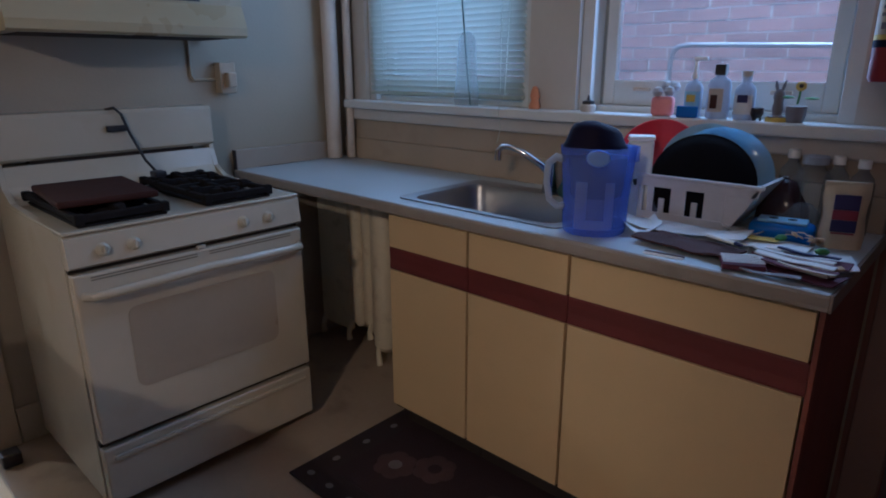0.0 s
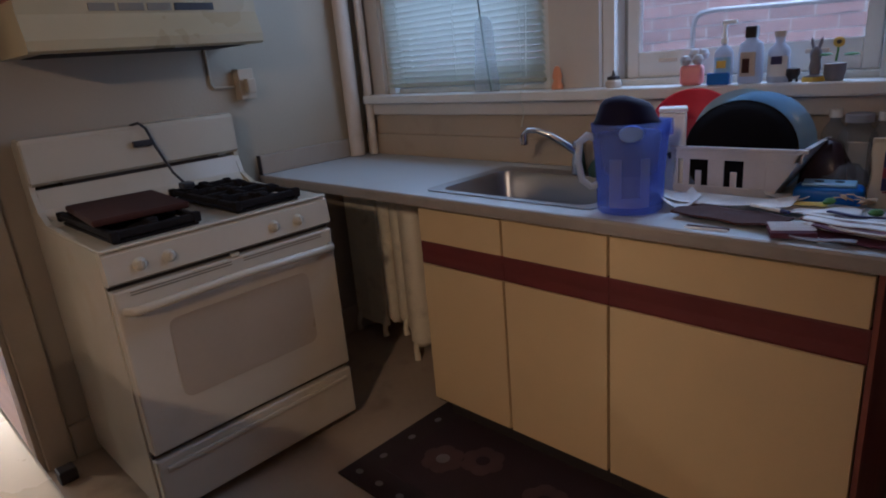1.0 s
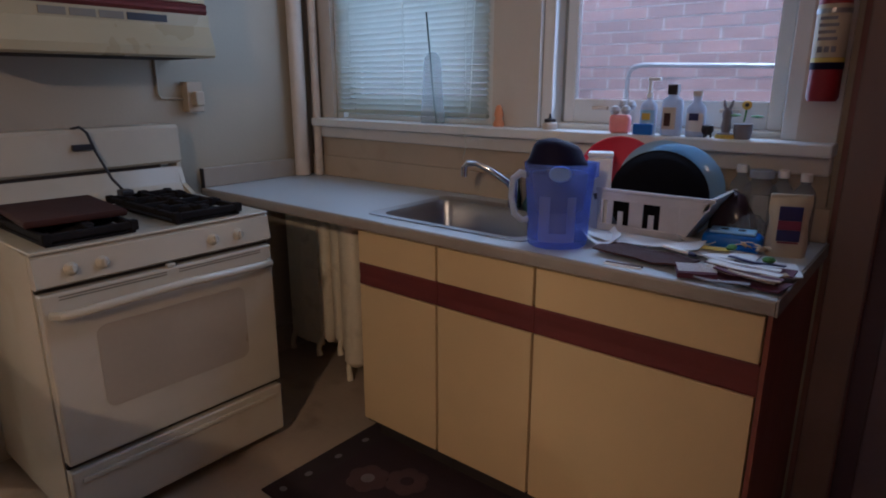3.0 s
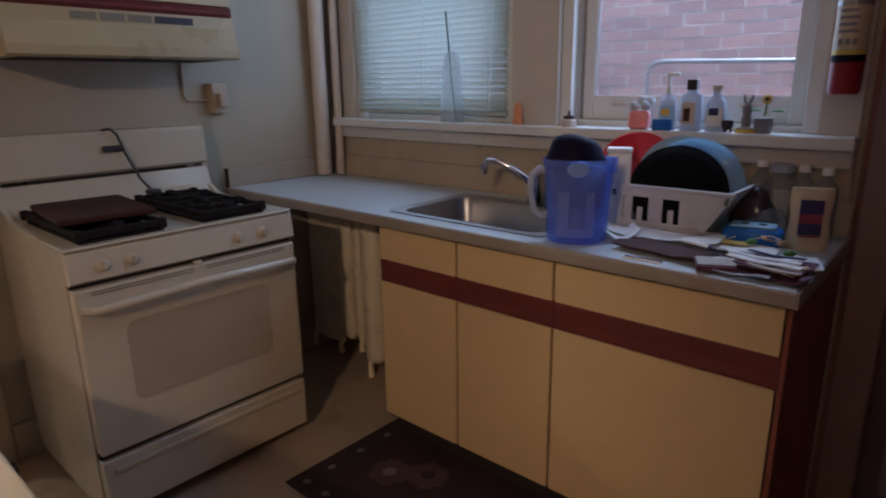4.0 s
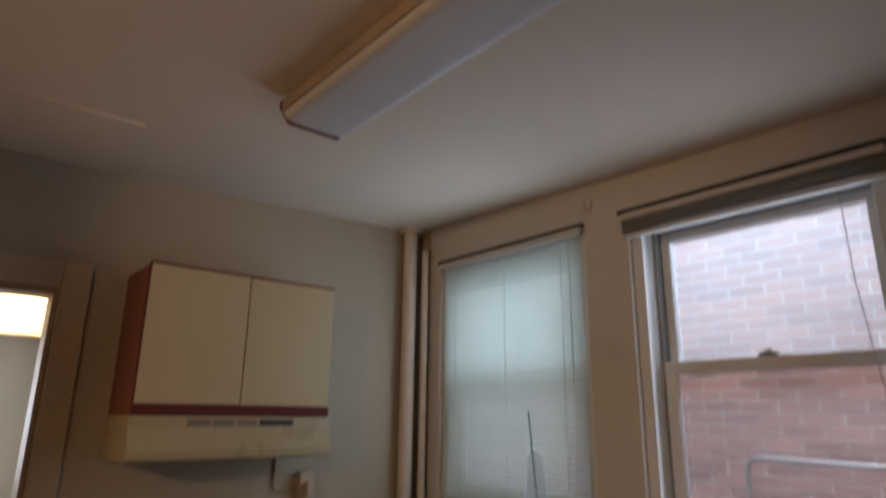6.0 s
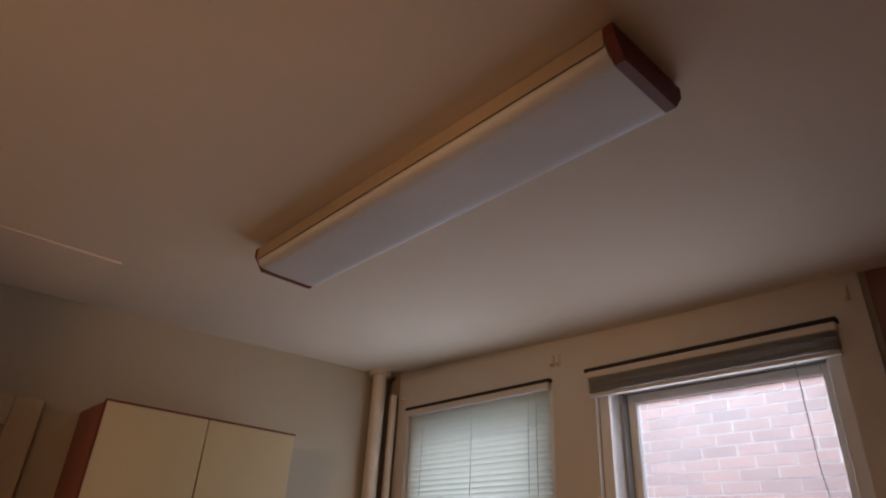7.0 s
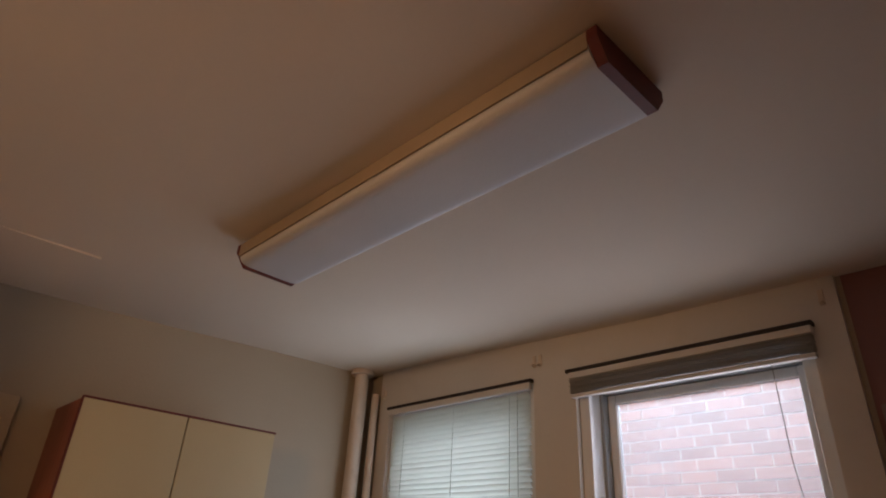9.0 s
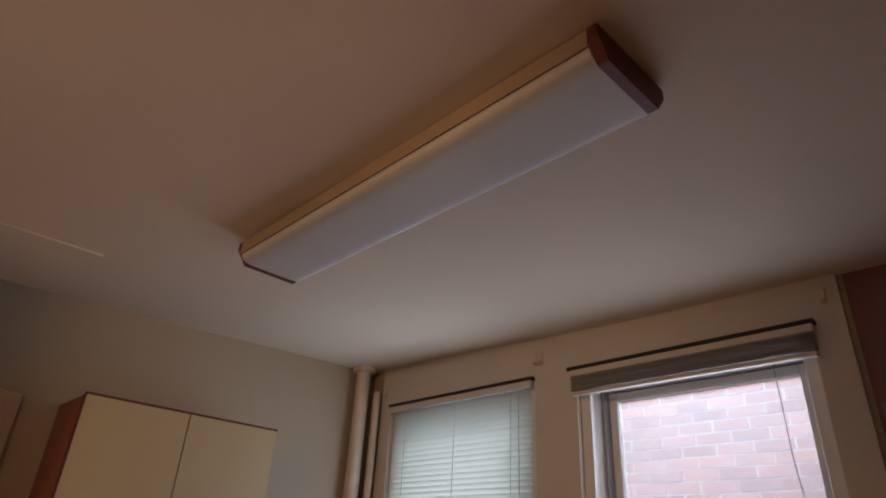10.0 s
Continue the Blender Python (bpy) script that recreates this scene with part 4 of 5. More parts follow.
P["pan"] = mat("pan_coating", (0.007, 0.006, 0.007), 0.8, vary=0.2, scale=10, bump=0.1, spec=0.04)
P["lidglass"] = translucent("pale_blue_glass", (0.58, 0.80, 1.0), 0.75, 0.08, clear=0.12)
P["jugprint"] = translucent("pale_print", (0.46, 0.54, 0.88), 0.5, 0.3, clear=0.45)
P["bluejug"] = translucent("blue_pitcher_plastic", (0.34, 0.43, 0.86), 0.55, 0.12, clear=0.66)
P["badge"] = mat("badge_blue", (0.20, 0.32, 0.80), 0.35, vary=0.05, bump=0)
P["jugwhite"] = translucent("frosted_plastic", (0.60, 0.64, 0.72), 0.4, 0.4)

# ---- water pitcher ----
pit = thing("water_pitcher", "translucent blue filter pitcher with a navy lid", "pitcher", at=(1.726, -0.524, 0.9145), turn=38)
body = part("jug", lathe(B(), [(0, 0.0), (0.070, 0.0), (0.078, 0.006), (0.081, 0.02), (0.083, 0.10), (0.091, 0.20), (0.095, 0.236), (0.093, 0.236), (0.089, 0.20), (0.081, 0.10), (0.079, 0.022), (0, 0.016)], seg=48, sx=1.06, sy=0.84), P["bluejug"], pit, smooth=True)
bm = lathe(B(), [(0, 0.300), (0.036, 0.299), (0.054, 0.294), (0.064, 0.282), (0.076, 0.246), (0.082, 0.236), (0.082, 0.222), (0.0, 0.220)], (-0.008, 0.010, 0), 40, 1.04, 0.82)
for v in bm.verts:
    v.co.z -= 0.42 * max(0.0, v.co.x + 0.01) * max(0.0, v.co.z - 0.225) * 9
lid = part("lid", bm, P["navy"], pit, "domed navy lid", True)
bm = extrude(B(), [(0.072, -0.03), (0.094, -0.018), (0.108, 0.0), (0.094, 0.018), (0.072, 0.03)], 2, 0.196, 0.237)
part("spout", bm, P["bluejug"], pit, "blue pouring lip", True)
part("lid_badge", lathe(B(), [(0, 0.004), (0.026, 0.003), (0.031, 0), (0, 0)], seg=24, sy=0.72), P["badge"], pit, "pale blue oval badge").matrix_local = pose(-0.012, -0.080, 0.214, 74, 0, 0)
part("filter_reservoir", lathe(B(), [(0.0, 0.10), (0.058, 0.10), (0.064, 0.11), (0.074, 0.208), (0.0, 0.208)], seg=28, sx=1.06, sy=0.8), P["jugwhite"], pit, "frosted inner reservoir", True)
part("filter", lathe(B(), [(0, 0.03), (0.022, 0.03), (0.026, 0.045), (0.026, 0.099), (0, 0.099)], seg=20), P["white"], pit, smooth=True)


def band(x0, x1, z0, z1, r=0.0895, sx=1.06, sy=0.84):
    """A thin print that follows the jug's round wall between two heights."""
    bm = B()
    rows = []
    for k in range(9):
        x = x0 + (x1 - x0) * k / 8
        rows.append([])
        for z in (z0, z1):
            q = r - 0.0025 + 0.05 * (z - 0.1)
            rows[-1].append(bm.verts.new((x, -q * sy * math.sqrt(max(0.05, 1 - (x / (q * sx)) ** 2)), z)))
    for p, q in zip(rows, rows[1:]):
        bm.faces.new((p[0], q[0], q[1], p[1]))
    return bm


for a, b, c, d in ((-0.062, -0.034, 0.048, 0.150), (0.012, 0.036, 0.048, 0.150), (-0.062, 0.036, 0.022, 0.0478)):
    part("label_bar", band(a, b, c, d), P["jugprint"], pit, smooth=True)
tube(bm := B(), [(-0.086, 0, 0.20), (-0.110, 0, 0.206), (-0.130, 0, 0.19), (-0.134, 0, 0.14), (-0.124, 0, 0.09), (-0.102, 0, 0.072), (-0.082, 0, 0.076)], [0.011, 0.011, 0.01, 0.009, 0.009, 0.009, 0.01], 12)
part("handle", bm, P["jugwhite"], pit, "frosted loop handle", True)

# ---- dish rack and what stands in it ----
rack = thing("dish_rack", "white plastic dish rack with slotted front, full of dishes", "dish rack")
bm = B()
y0 = -0.245
box(bm, 1.722, 2.045, y0, y0 + 0.006, 1.036, 1.07, 0.002)
box(bm, 1.728, 1.975, y0, y0 + 0.006, 0.932, 0.957, 0.002)
for a, b in ((1.728, 1.737), (1.750, 1.768), (1.784, 1.80), (1.818, 1.860), (1.877, 1.893), (1.910, 1.965)):
    h = 0.957 + (0.045 if abs(b - a - 0.016) < 0.0015 else 0.08)
    box(bm, a, b, y0 + 0.0005, y0 + 0.0055, 0.957, min(h, 1.037), 0.001)
extrude(bm, [(1.9655, 0.934), (1.975, 0.936), (2.05, 1.072), (2.05, 1.076), (1.9655, 1.07)], 1, y0 + 0.0005, y0 + 0.006)
extrude(bm, [(1.968, 0.932), (1.978, 0.932), (2.06, 1.078), (2.048, 1.078)], 1, y0, -0.04)
extrude(bm, [(1.722, 0.932), (1.73, 0.932), (1.724, 1.07), (1.714, 1.07)], 1, y0, -0.04)
box(bm, 1.73, 1.975, y0 + 0.006, -0.04, 0.932, 0.938)
box(bm, 1.72, 2.05, -0.046, -0.04, 0.94, 1.07, 0.002)
box(bm, 1.712, 2.06, y0 - 0.007, y0 + 0.002, 1.064, 1.076, 0.003)
bm.transform(Matrix.Translation((0.035, -0.088, 0.9145)) @ Matrix.Diagonal((1, 1, 0.90, 1)) @ Matrix.Translation((0, 0, -0.9145)))
part("basket", bm, P["rackwhite"], rack)
for x in (1.80, 1.99):
    for y in (-0.315, -0.165):
        part("foot", cyl(B(), (x, y, 0.9141), (x, y, 0.9298), 0.01, seg=10), P["rackwhite"], rack)


def leaning(name, prof, material, at, tilt, turn, label, cat, seg=36):
    ob = tagged(part(name, lathe(B(), prof, seg=seg), material, smooth=True), label, cat)
    ob.matrix_world = pose(*at, tilt, 0, turn)
    return ob


pn = thing("frying_pan", "black round pan leaning in the dish rack", "pan")
pn.matrix_world = pose(1.912, -0.262, 1.045, 66, 0, 24) @ Matrix.Scale(0.93, 4)
part("bowl", lathe(B(), [(0, 0.0), (0.118, 0.0), (0.142, -0.014), (0.148, -0.02), (0.137, -0.01), (0.114, 0.006), (0, 0.006)], seg=40), P["pan"], pn, smooth=True)
part("rim", lathe(B(), [(0.1482, -0.02), (0.152, -0.019), (0.153, -0.023), (0.1482, -0.024)], seg=40), M["iron"], pn, "rolled metal rim", True)
tube(bm := B(), [(-0.148, 0, -0.02), (-0.17, 0, -0.022), (-0.20, -0.01, -0.025)], [0.01, 0.009, 0.011], 10)
part("handle", bm, M["black"], pn, "short black handle", True)
leaning("glass_plate", [(0, -0.012), (0.09, -0.010), (0.125, -0.004), (0.14, 0.004), (0.141, 0.007), (0.124, 0.0), (0.09, -0.006), (0, -0.008)], P["lidglass"], (1.936, -0.205, 1.052), 70, 24, "pale blue clear plate standing behind the black pan", "plate")
leaning("blue_plate", [(0, 0.0), (0.08, 0.002), (0.13, 0.016), (0.13, 0.02), (0.08, 0.007), (0, 0.005)], P["dish"], (1.885, -0.178, 1.064), 74, 24, "pale blue plate standing in the dish rack", "plate")
leaning("red_bowl", [(0, 0.0), (0.055, 0.0), (0.095, 0.036), (0.112, 0.062), (0.108, 0.062), (0.09, 0.038), (0.05, 0.004), (0, 0.004)], P["red_bright"], (1.752, -0.195, 1.075), 48, 20, "red plastic bowl on top of the rack", "bowl")
bx = thing("white_container", "white plastic container beside the pitcher", "container", at=(1.735, -0.292, 0.9145), turn=24)
part("body", box(B(), -0.036, 0.036, -0.03, 0.03, 0, 0.232, 0.008, 3), P["white"], bx)
part("lid", box(B(), -0.038, 0.038, -0.032, 0.032, 0.2325, 0.246, 0.005), P["white"], bx)
sp = tagged(part("dish_cloth", lathe(B(), [(0, 0.0), (0.05, 0.0), (0.055, 0.02), (0.042, 0.05), (0.02, 0.075), (0, 0.08)], seg=20), P["darkgreen"], smooth=True), "dark green dish cloth bunched behind the sink", "cloth")
sp.matrix_world = pose(1.445, -0.165, 0.922, 0, 0, 20)
random.seed(3)
for v in sp.data.vertices:
    v.co *= 1 + 0.18 * noise.noise(v.co * 60)

# ---- right end of the counter ----
def bottle(at, h, r, cap, body_m, cap_m, label, label_m=None, neck=0.35, shoulder=0.68, name="bottle", cat="bottle", sy=1.0, turn=0, group="", badge=None):
    t = thing(name, label, cat, group, at, turn)
    rn = r * neck
    part("body", lathe(B(), [(0, 0), (r * 0.9, 0), (r, h * 0.03), (r, h * shoulder), (r * 0.85, h * (shoulder + 0.08)), (rn, h * (shoulder + 0.17)), (rn, h * 0.9), (0, h * 0.9)], seg=24, sy=sy), body_m, t, smooth=True)
    part("cap", lathe(B(), [(0, h * 0.89), (rn * 1.25, h * 0.89), (rn * 1.25, h - 0.002), (rn * 1.1, h), (0, h)], seg=18, sy=sy), cap_m, t, smooth=True)
    if label_m:
        n = 9
        bm = B()
        rows = []
        for z in (h * 0.12, h * (shoulder - 0.08)):
            rows.append([bm.verts.new((r * 1.015 * math.cos(radians(a)), r * 1.015 * sy * math.sin(radians(a)), z)) for a in [-150 + 120 * k / (n - 1) for k in range(n)]])
        for k in range(n - 1):
            bm.faces.new((rows[0][k], rows[0][k + 1], rows[1][k + 1], rows[1][k]))
        lb = part("label", bm, label_m, t, smooth=True)
        if badge:
            bm = box(B(), -r * 0.5, r * 0.5, -r * sy * 1.09, -r * sy * 1.03, h * 0.36, h * 0.52, 0.001)
            part("label_mark", bm, badge, lb)
    return t


for x, y, h in ((2.088, -0.08, 0.216), (2.199, -0.08, 0.208), (2.258, -0.085, 0.203)):
    bottle((x, y, 0.9145), h, 0.031, 0, M["clear"], P["white"], "empty clear plastic water bottle with a white cap", neck=0.4, name="water_bottle", group="water bottles on the counter")
bottle((2.145, -0.09, 0.9145), 0.205, 0.048, 0, M["clear"], P["jugwhite"], "squat clear plastic jug with a white cap", neck=0.55, name="plastic_jug", cat="jug")
tagged(part("white_carton", box(B(), 2.10, 2.17, -0.05, -0.033, 1.03, 1.152, 0.004), P["white"]), "small white carton leaning on the upstand", "carton")
scene.objects["white_carton"].location = (0, 0, -0.1155)
bag = tagged(part("plastic_bag", lathe(B(), [(0, 0), (0.05, 0.0), (0.062, 0.02), (0.055, 0.06), (0.03, 0.085), (0.0, 0.09)], seg=30), M["clear"], smooth=True), "crumpled clear plastic bag on the counter", "bag")
bag.matrix_world = pose(2.135, -0.178, 0.915, 0, 0, 0)
dbag = tagged(part("dark_bag", lathe(B(), [(0, 0), (0.045, 0.0), (0.062, 0.02), (0.058, 0.07), (0.044, 0.11), (0.024, 0.14), (0.0, 0.148)], seg=30), P["darkfilm"], smooth=True), "crumpled dark plastic bag behind the blue tub", "bag")
dbag.matrix_world = pose(2.098, -0.165, 0.915, 0, 0, 30)
for v in dbag.data.vertices:
    v.co += Vector((noise.noise(v.co * 42), noise.noise(v.co * 42 + Vector((9, 0, 0))), 0.4 * noise.noise(v.co * 30))) * 0.022
for v in bag.data.vertices:
    v.co += Vector((noise.noise(v.co * 50), noise.noise(v.co * 50 + Vector((9, 0, 0))), 0)) * 0.014
bm = B()
bmesh.ops.create_grid(bm, x_segments=10, y_segments=14, size=0.5)
pouch = thing("food_pouch", "cream plastic food bag with a blue and red label", "bag", at=(2.254, -0.235, 0.9145), turn=20)
for f in (0,):
    for v in bm.verts:
        u, w = v.co.x * 2, v.co.y + 0.5
        th = 0.028 * (1 - w ** 3 * 0.7) * math.sqrt(max(0.0, 1 - u ** 4 * 0.9))
        v.co = Vector((u * 0.048 * (1 + 0.05 * math.sin(w * 9)), -th + 0.003 * noise.noise(Vector((u * 3, w * 4, 2))), w * 0.160 + 0.006 * u * w))
    back = bmesh.ops.duplicate(bm, geom=bm.verts[:] + bm.edges[:] + bm.faces[:])
    for v in [g for g in back["geom"] if isinstance(g, bmesh.types.BMVert)]:
        v.co.y = -v.co.y
bmesh.ops.remove_doubles(bm, verts=bm.verts[:], dist=0.004)
part("pouch", bm, P["cream"], pouch, smooth=True)
for z0, z1, m in ((0.045, 0.075, "label_blue"), (0.0755, 0.10, "label_red"), (0.1005, 0.138, "label_blue")):
    lb = part("label", box(B(), -0.03, 0.025, -0.0345, -0.0315, z0, z1, 0.001), P[m], pouch)
part("label_mark", box(B(), -0.027, 0.022, -0.0365, -0.035, 0.04, 0.044), P["label_red"], pouch)
part("crimp", box(B(), -0.05, 0.05, -0.004, 0.004, 0.150, 0.166, 0.003), P["cream"], pouch)
tub = thing("sponge_tub", "bright blue plastic tub with a pale lid", "tub", at=(2.128, -0.262, 0.9145), turn=8)
part("tub", box(B(), -0.076, 0.076, -0.042, 0.042, 0, 0.048, 0.016, 3), P["blue"], tub, smooth=True)
lidp = part("lid", box(B(), -0.058, 0.058, -0.03, 0.03, 0.0485, 0.056, 0.003), P["lightblue"], tub, "pale blue lid")
for s in (-0.022, 0.022):
    part("lid_hole", lathe(B(), [(0, 0.0568), (0.011, 0.0568), (0.011, 0.0562)], (s, 0, 0), 14), P["navy"], lidp)


def sheet(name, w, d, at, turn, material, label, cat="paper", wave=0.006, thick=0.0012, seed=0, lift=0.0, group="", parent=None):
    """A thin, slightly curled sheet or stack."""
    bm = B()
    bmesh.ops.create_grid(bm, x_segments=12, y_segments=8, size=0.5)
    for v in bm.verts:
        x, y = v.co.x * w, v.co.y * d
        z = wave * (0.5 + 0.5 * noise.noise(Vector((x * 14 + seed, y * 14, seed)))) + lift * (2 * v.co.x) ** 2
        v.co = Vector((x, y, z + 0.0004))
    top_f = bm.faces[:]
    r = bmesh.ops.extrude_face_region(bm, geom=top_f)
    for g in r["geom"]:
        if isinstance(g, bmesh.types.BMVert):
            g.co.z += thick
    ob = part(name, bm, material, parent, smooth=True)
    ob.matrix_world = pose(*at, 0, 0, turn)
    return ob if parent else tagged(ob, label, cat, group)


Z = 0.9145
sheet("brown_cloth", 0.25, 0.11, (1.98, -0.512, Z), -8, P["darkcloth"], "dark red-brown folded cloth on the counter", "cloth", 0.024, 0.005, 1)
sheet("paper_bag", 0.35, 0.085, (1.915, -0.405, Z + 0.010), 2, P["paper"], "white paper packaging lying across the cloth", "paper", 0.018, 0.0012, 2, 0.012)
sheet("receipt", 0.10, 0.11, (1.815, -0.435, Z + 0.001), 35, P["paper"], "white paper corner curling up beside the pitcher", "paper", 0.014, 0.001, 7, 0.03)
sheet("torn_wrapper", 0.10, 0.05, (2.045, -0.315, Z + 0.010), 25, P["paper"], "torn white paper wrapper on the counter", "paper", 0.022, 0.001, 5, 0.01)
card = thing("white_edged_card", "dark narrow card with a white edge", "card", at=(1.962, -0.603, Z), turn=4)
part("card", box(B(), -0.048, 0.048, -0.009, 0.009, 0, 0.004, 0.001), P["darkcloth"], card)
part("edge", box(B(), -0.049, 0.049, -0.0115, -0.0092, 0, 0.0045), P["white"], card)
pk = sheet("food_packet", 0.18, 0.085, (2.135, -0.395, Z + 0.012), 0, P["paper"], "pale packet with a yellow printed patch", "packet", 0.008, 0.004, 4)
tagged(sheet("yellow_card", 0.08, 0.035, (2.115, -0.385, Z + 0.024), 4, P["yellow"], "", wave=0.003, seed=4), "small yellow printed card on the packet", "card")
fl_ = thing("striped_napkin", "dark red napkin with white stripes", "napkin", at=(2.132, -0.578, Z), turn=24)
sheet("cloth", 0.088, 0.075, (0, 0, 0), 0, P["stripe"], "", wave=0.010, thick=0.012, seed=8, parent=fl_).matrix_local = pose(0, 0, 0.0005)
for i in range(6):
    st = sheet("stripe", 0.086, 0.0045, (0, 0, 0), 0, P["paper"], "", wave=0.003, thick=0.0015, seed=9, parent=fl_)
    st.matrix_local = pose(0, -0.030 + i * 0.012, 0.0195)
random.seed(11)
for i, (x, y, w, d, tn, m, z) in enumerate(((2.245, -0.565, 0.17, 0.075, -12, "stripe", 0.0005), (2.232, -0.548, 0.16, 0.05, -14, "paper_warm", 0.011), (2.245, -0.575, 0.15, 0.022, -16, "stripe", 0.020),
                                            (2.225, -0.532, 0.17, 0.020, -10, "paper", 0.022), (2.21, -0.518, 0.15, 0.03, -8, "stripe", 0.014), (2.215, -0.498, 0.17, 0.018, -9, "paper", 0.024),
                                            (2.255, -0.475, 0.14, 0.06, 6, "stripe", 0.008), (2.235, -0.455, 0.13, 0.018, -6, "label_blue", 0.022), (2.285, -0.43, 0.08, 0.14, 14, "paper", 0.002),
                                            (2.20, -0.612, 0.12, 0.02, -6, "grey", 0.0005), (2.292, -0.535, 0.055, 0.03, 30, "tan", 0.018), (2.262, -0.592, 0.12, 0.010, -10, "paper_warm", 0.026))):
    sheet("letter", w, d, (x, y, Z + 0.75 * z), tn + random.uniform(-9, 9), P[m], "opened letters and envelopes in an untidy pile", "mail", 0.012, 0.003, 20 + i, 0.004, "mail pile")
pen = thing("pen", "white and blue pen on the cloth", "pen", at=(2.055, -0.478, Z + 0.030), turn=-24)
part("barrel", cyl(B(), (-0.05, 0, 0), (0.035, 0, 0), 0.005, seg=12), P["white"], pen)
part("grip", cyl(B(), (0.0352, 0, 0), (0.055, 0, 0), 0.0055, 0.004, seg=12), P["label_blue"], pen)
br = tagged(part("dried_plant", B(), P["tan"]), "dried tan leaves lying on the packet", "plant")
bm = B()
random.seed(5)
for i in range(16):
    a = random.uniform(0, 6.28)
    x, y = random.uniform(-0.04, 0.04), random.uniform(-0.012, 0.012)
    r = bmesh.ops.create_grid(bm, x_segments=3, y_segments=2, size=0.5)
    for v in r["verts"]:
        u, w = v.co.x, v.co.y
        q = Vector((u * 0.036, w * 0.012 * (1 - 2 * abs(u)) * 1.6, 0.006 * (1 - 4 * u * u)))
        v.co = Matrix.Rotation(a, 3, "Z") @ q + Vector((x, y, 0.002 + 0.0009 * i))
bm.to_mesh(br.data)
bm.free()
br.matrix_world = pose(2.205, -0.352, Z + 0.026, 0, 0, -18)
lf = tagged(part("green_leaf", lathe(B(), [(0, 0), (0.012, 0.001), (0.016, 0.007), (0.01, 0.013), (0, 0.015)], seg=12, sy=0.6), P["leaf"], smooth=True), "small green wrapper twist", "wrapper")
lf.matrix_world = pose(2.262, -0.455, Z + 0.03, 0, 0, 20)
lf2 = tagged(part("green_leaf", lathe(B(), [(0, 0), (0.014, 0.001), (0.018, 0.007), (0.01, 0.014), (0, 0.016)], seg=12, sy=0.6), P["leaf"], smooth=True), "small green wrapper twist", "wrapper")
lf2.matrix_world = pose(2.155, -0.372, Z + 0.026, 0, 0, 60)

# ---- window sill ----
S = 1.2005
fig = tagged(part("orange_figurine", lathe(B(), [(0, 0), (0.022, 0), (0.024, 0.01), (0.015, 0.03), (0.02, 0.045), (0.014, 0.07), (0.008, 0.08), (0, 0.082)], seg=16, sy=0.7), P["orange"], smooth=True), "small orange and white plastic figurine on the sill", "figurine")
fig.matrix_world = pose(1.19, -0.05, S, 0, 0, 0)
jar = thing("spice_jar", "small squat jar with a pointed black cap", "jar", at=(1.418, -0.055, S))
part("body", lathe(B(), [(0, 0), (0.024, 0), (0.027, 0.005), (0.027, 0.02), (0.02, 0.026), (0, 0.026)], seg=20), P["paper_warm"], jar, smooth=True)
part("cap", lathe(B(), [(0.0, 0.0262), (0.021, 0.0262), (0.021, 0.036), (0.006, 0.04), (0.003, 0.056), (0, 0.057)], seg=16), M["black"], jar, smooth=True)
sc = thing("scrub_brush", "pink scrub brush with grey foam balls", "brush", at=(1.685, -0.055, S), turn=10)
part("base", box(B(), -0.034, 0.034, -0.022, 0.022, 0.0, 0.06, 0.012, 3), P["pink"], sc, smooth=True)
for x, y, z in ((-0.018, -0.008, 0.074), (0.018, -0.008, 0.076), (0.004, 0.012, 0.092), (0.03, 0.01, 0.09)):
    part("foam_ball", lathe(B(), [(0, -0.016), (0.012, -0.012), (0.017, 0), (0.012, 0.012), (0, 0.016)], (x, y, z), 14), P["greyfoam"], sc, smooth=True)
pb = bottle((1.777, -0.05, S), 0.13, 0.027, 0, P["jugwhite"], P["white"], "white pump bottle with a yellow label on a blue sponge holder", P["lightblue"], name="pump_bottle", sy=0.7, badge=P["yellow"], neck=0.3)
part("pump_stem", cyl(B(), (0, 0, 0.13), (0, 0, 0.168), 0.006, seg=10), P["white"], pb)
part("pump_head", box(B(), -0.008, 0.034, -0.007, 0.007, 0.168, 0.18, 0.004), P["white"], pb)
tagged(part("soap_dish", box(B(), 1.742, 1.806, -0.088, -0.074, S, S + 0.035, 0.004), P["blue"]), "bright blue soap dish before the pump bottle", "soap dish")
lot = thing("lotion_bottle", "pale lotion bottle with a square black cap", "bottle", at=(1.853, -0.05, S))
part("body", lathe(B(), [(0, 0), (0.031, 0), (0.034, 0.005), (0.034, 0.095), (0.03, 0.112), (0.017, 0.12), (0.014, 0.126), (0, 0.126)], seg=24, sy=0.6), P["jugwhite"], lot, smooth=True)
part("cap", box(B(), -0.016, 0.016, -0.013, 0.013, 0.1262, 0.158, 0.003), M["black"], lot)
part("label", box(B(), -0.022, 0.02, -0.0225, -0.0208, 0.02, 0.088, 0.0005), P["paper_warm"], lot)
part("label_mark", box(B(), -0.016, 0.004, -0.0238, -0.0228, 0.03, 0.07, 0.0003), P["darkcloth"], lot)
bottle((1.928, -0.05, S), 0.138, 0.029, 0, P["jugwhite"], P["paper_warm"], "white squeeze bottle with a pale cap", P["paper"], neck=0.42, name="squeeze_bottle", sy=0.7, shoulder=0.6, badge=P["label_blue"])
tin = thing("dark_tea_light", "small dark footed pot on the sill", "pot", at=(1.968, -0.055, S))
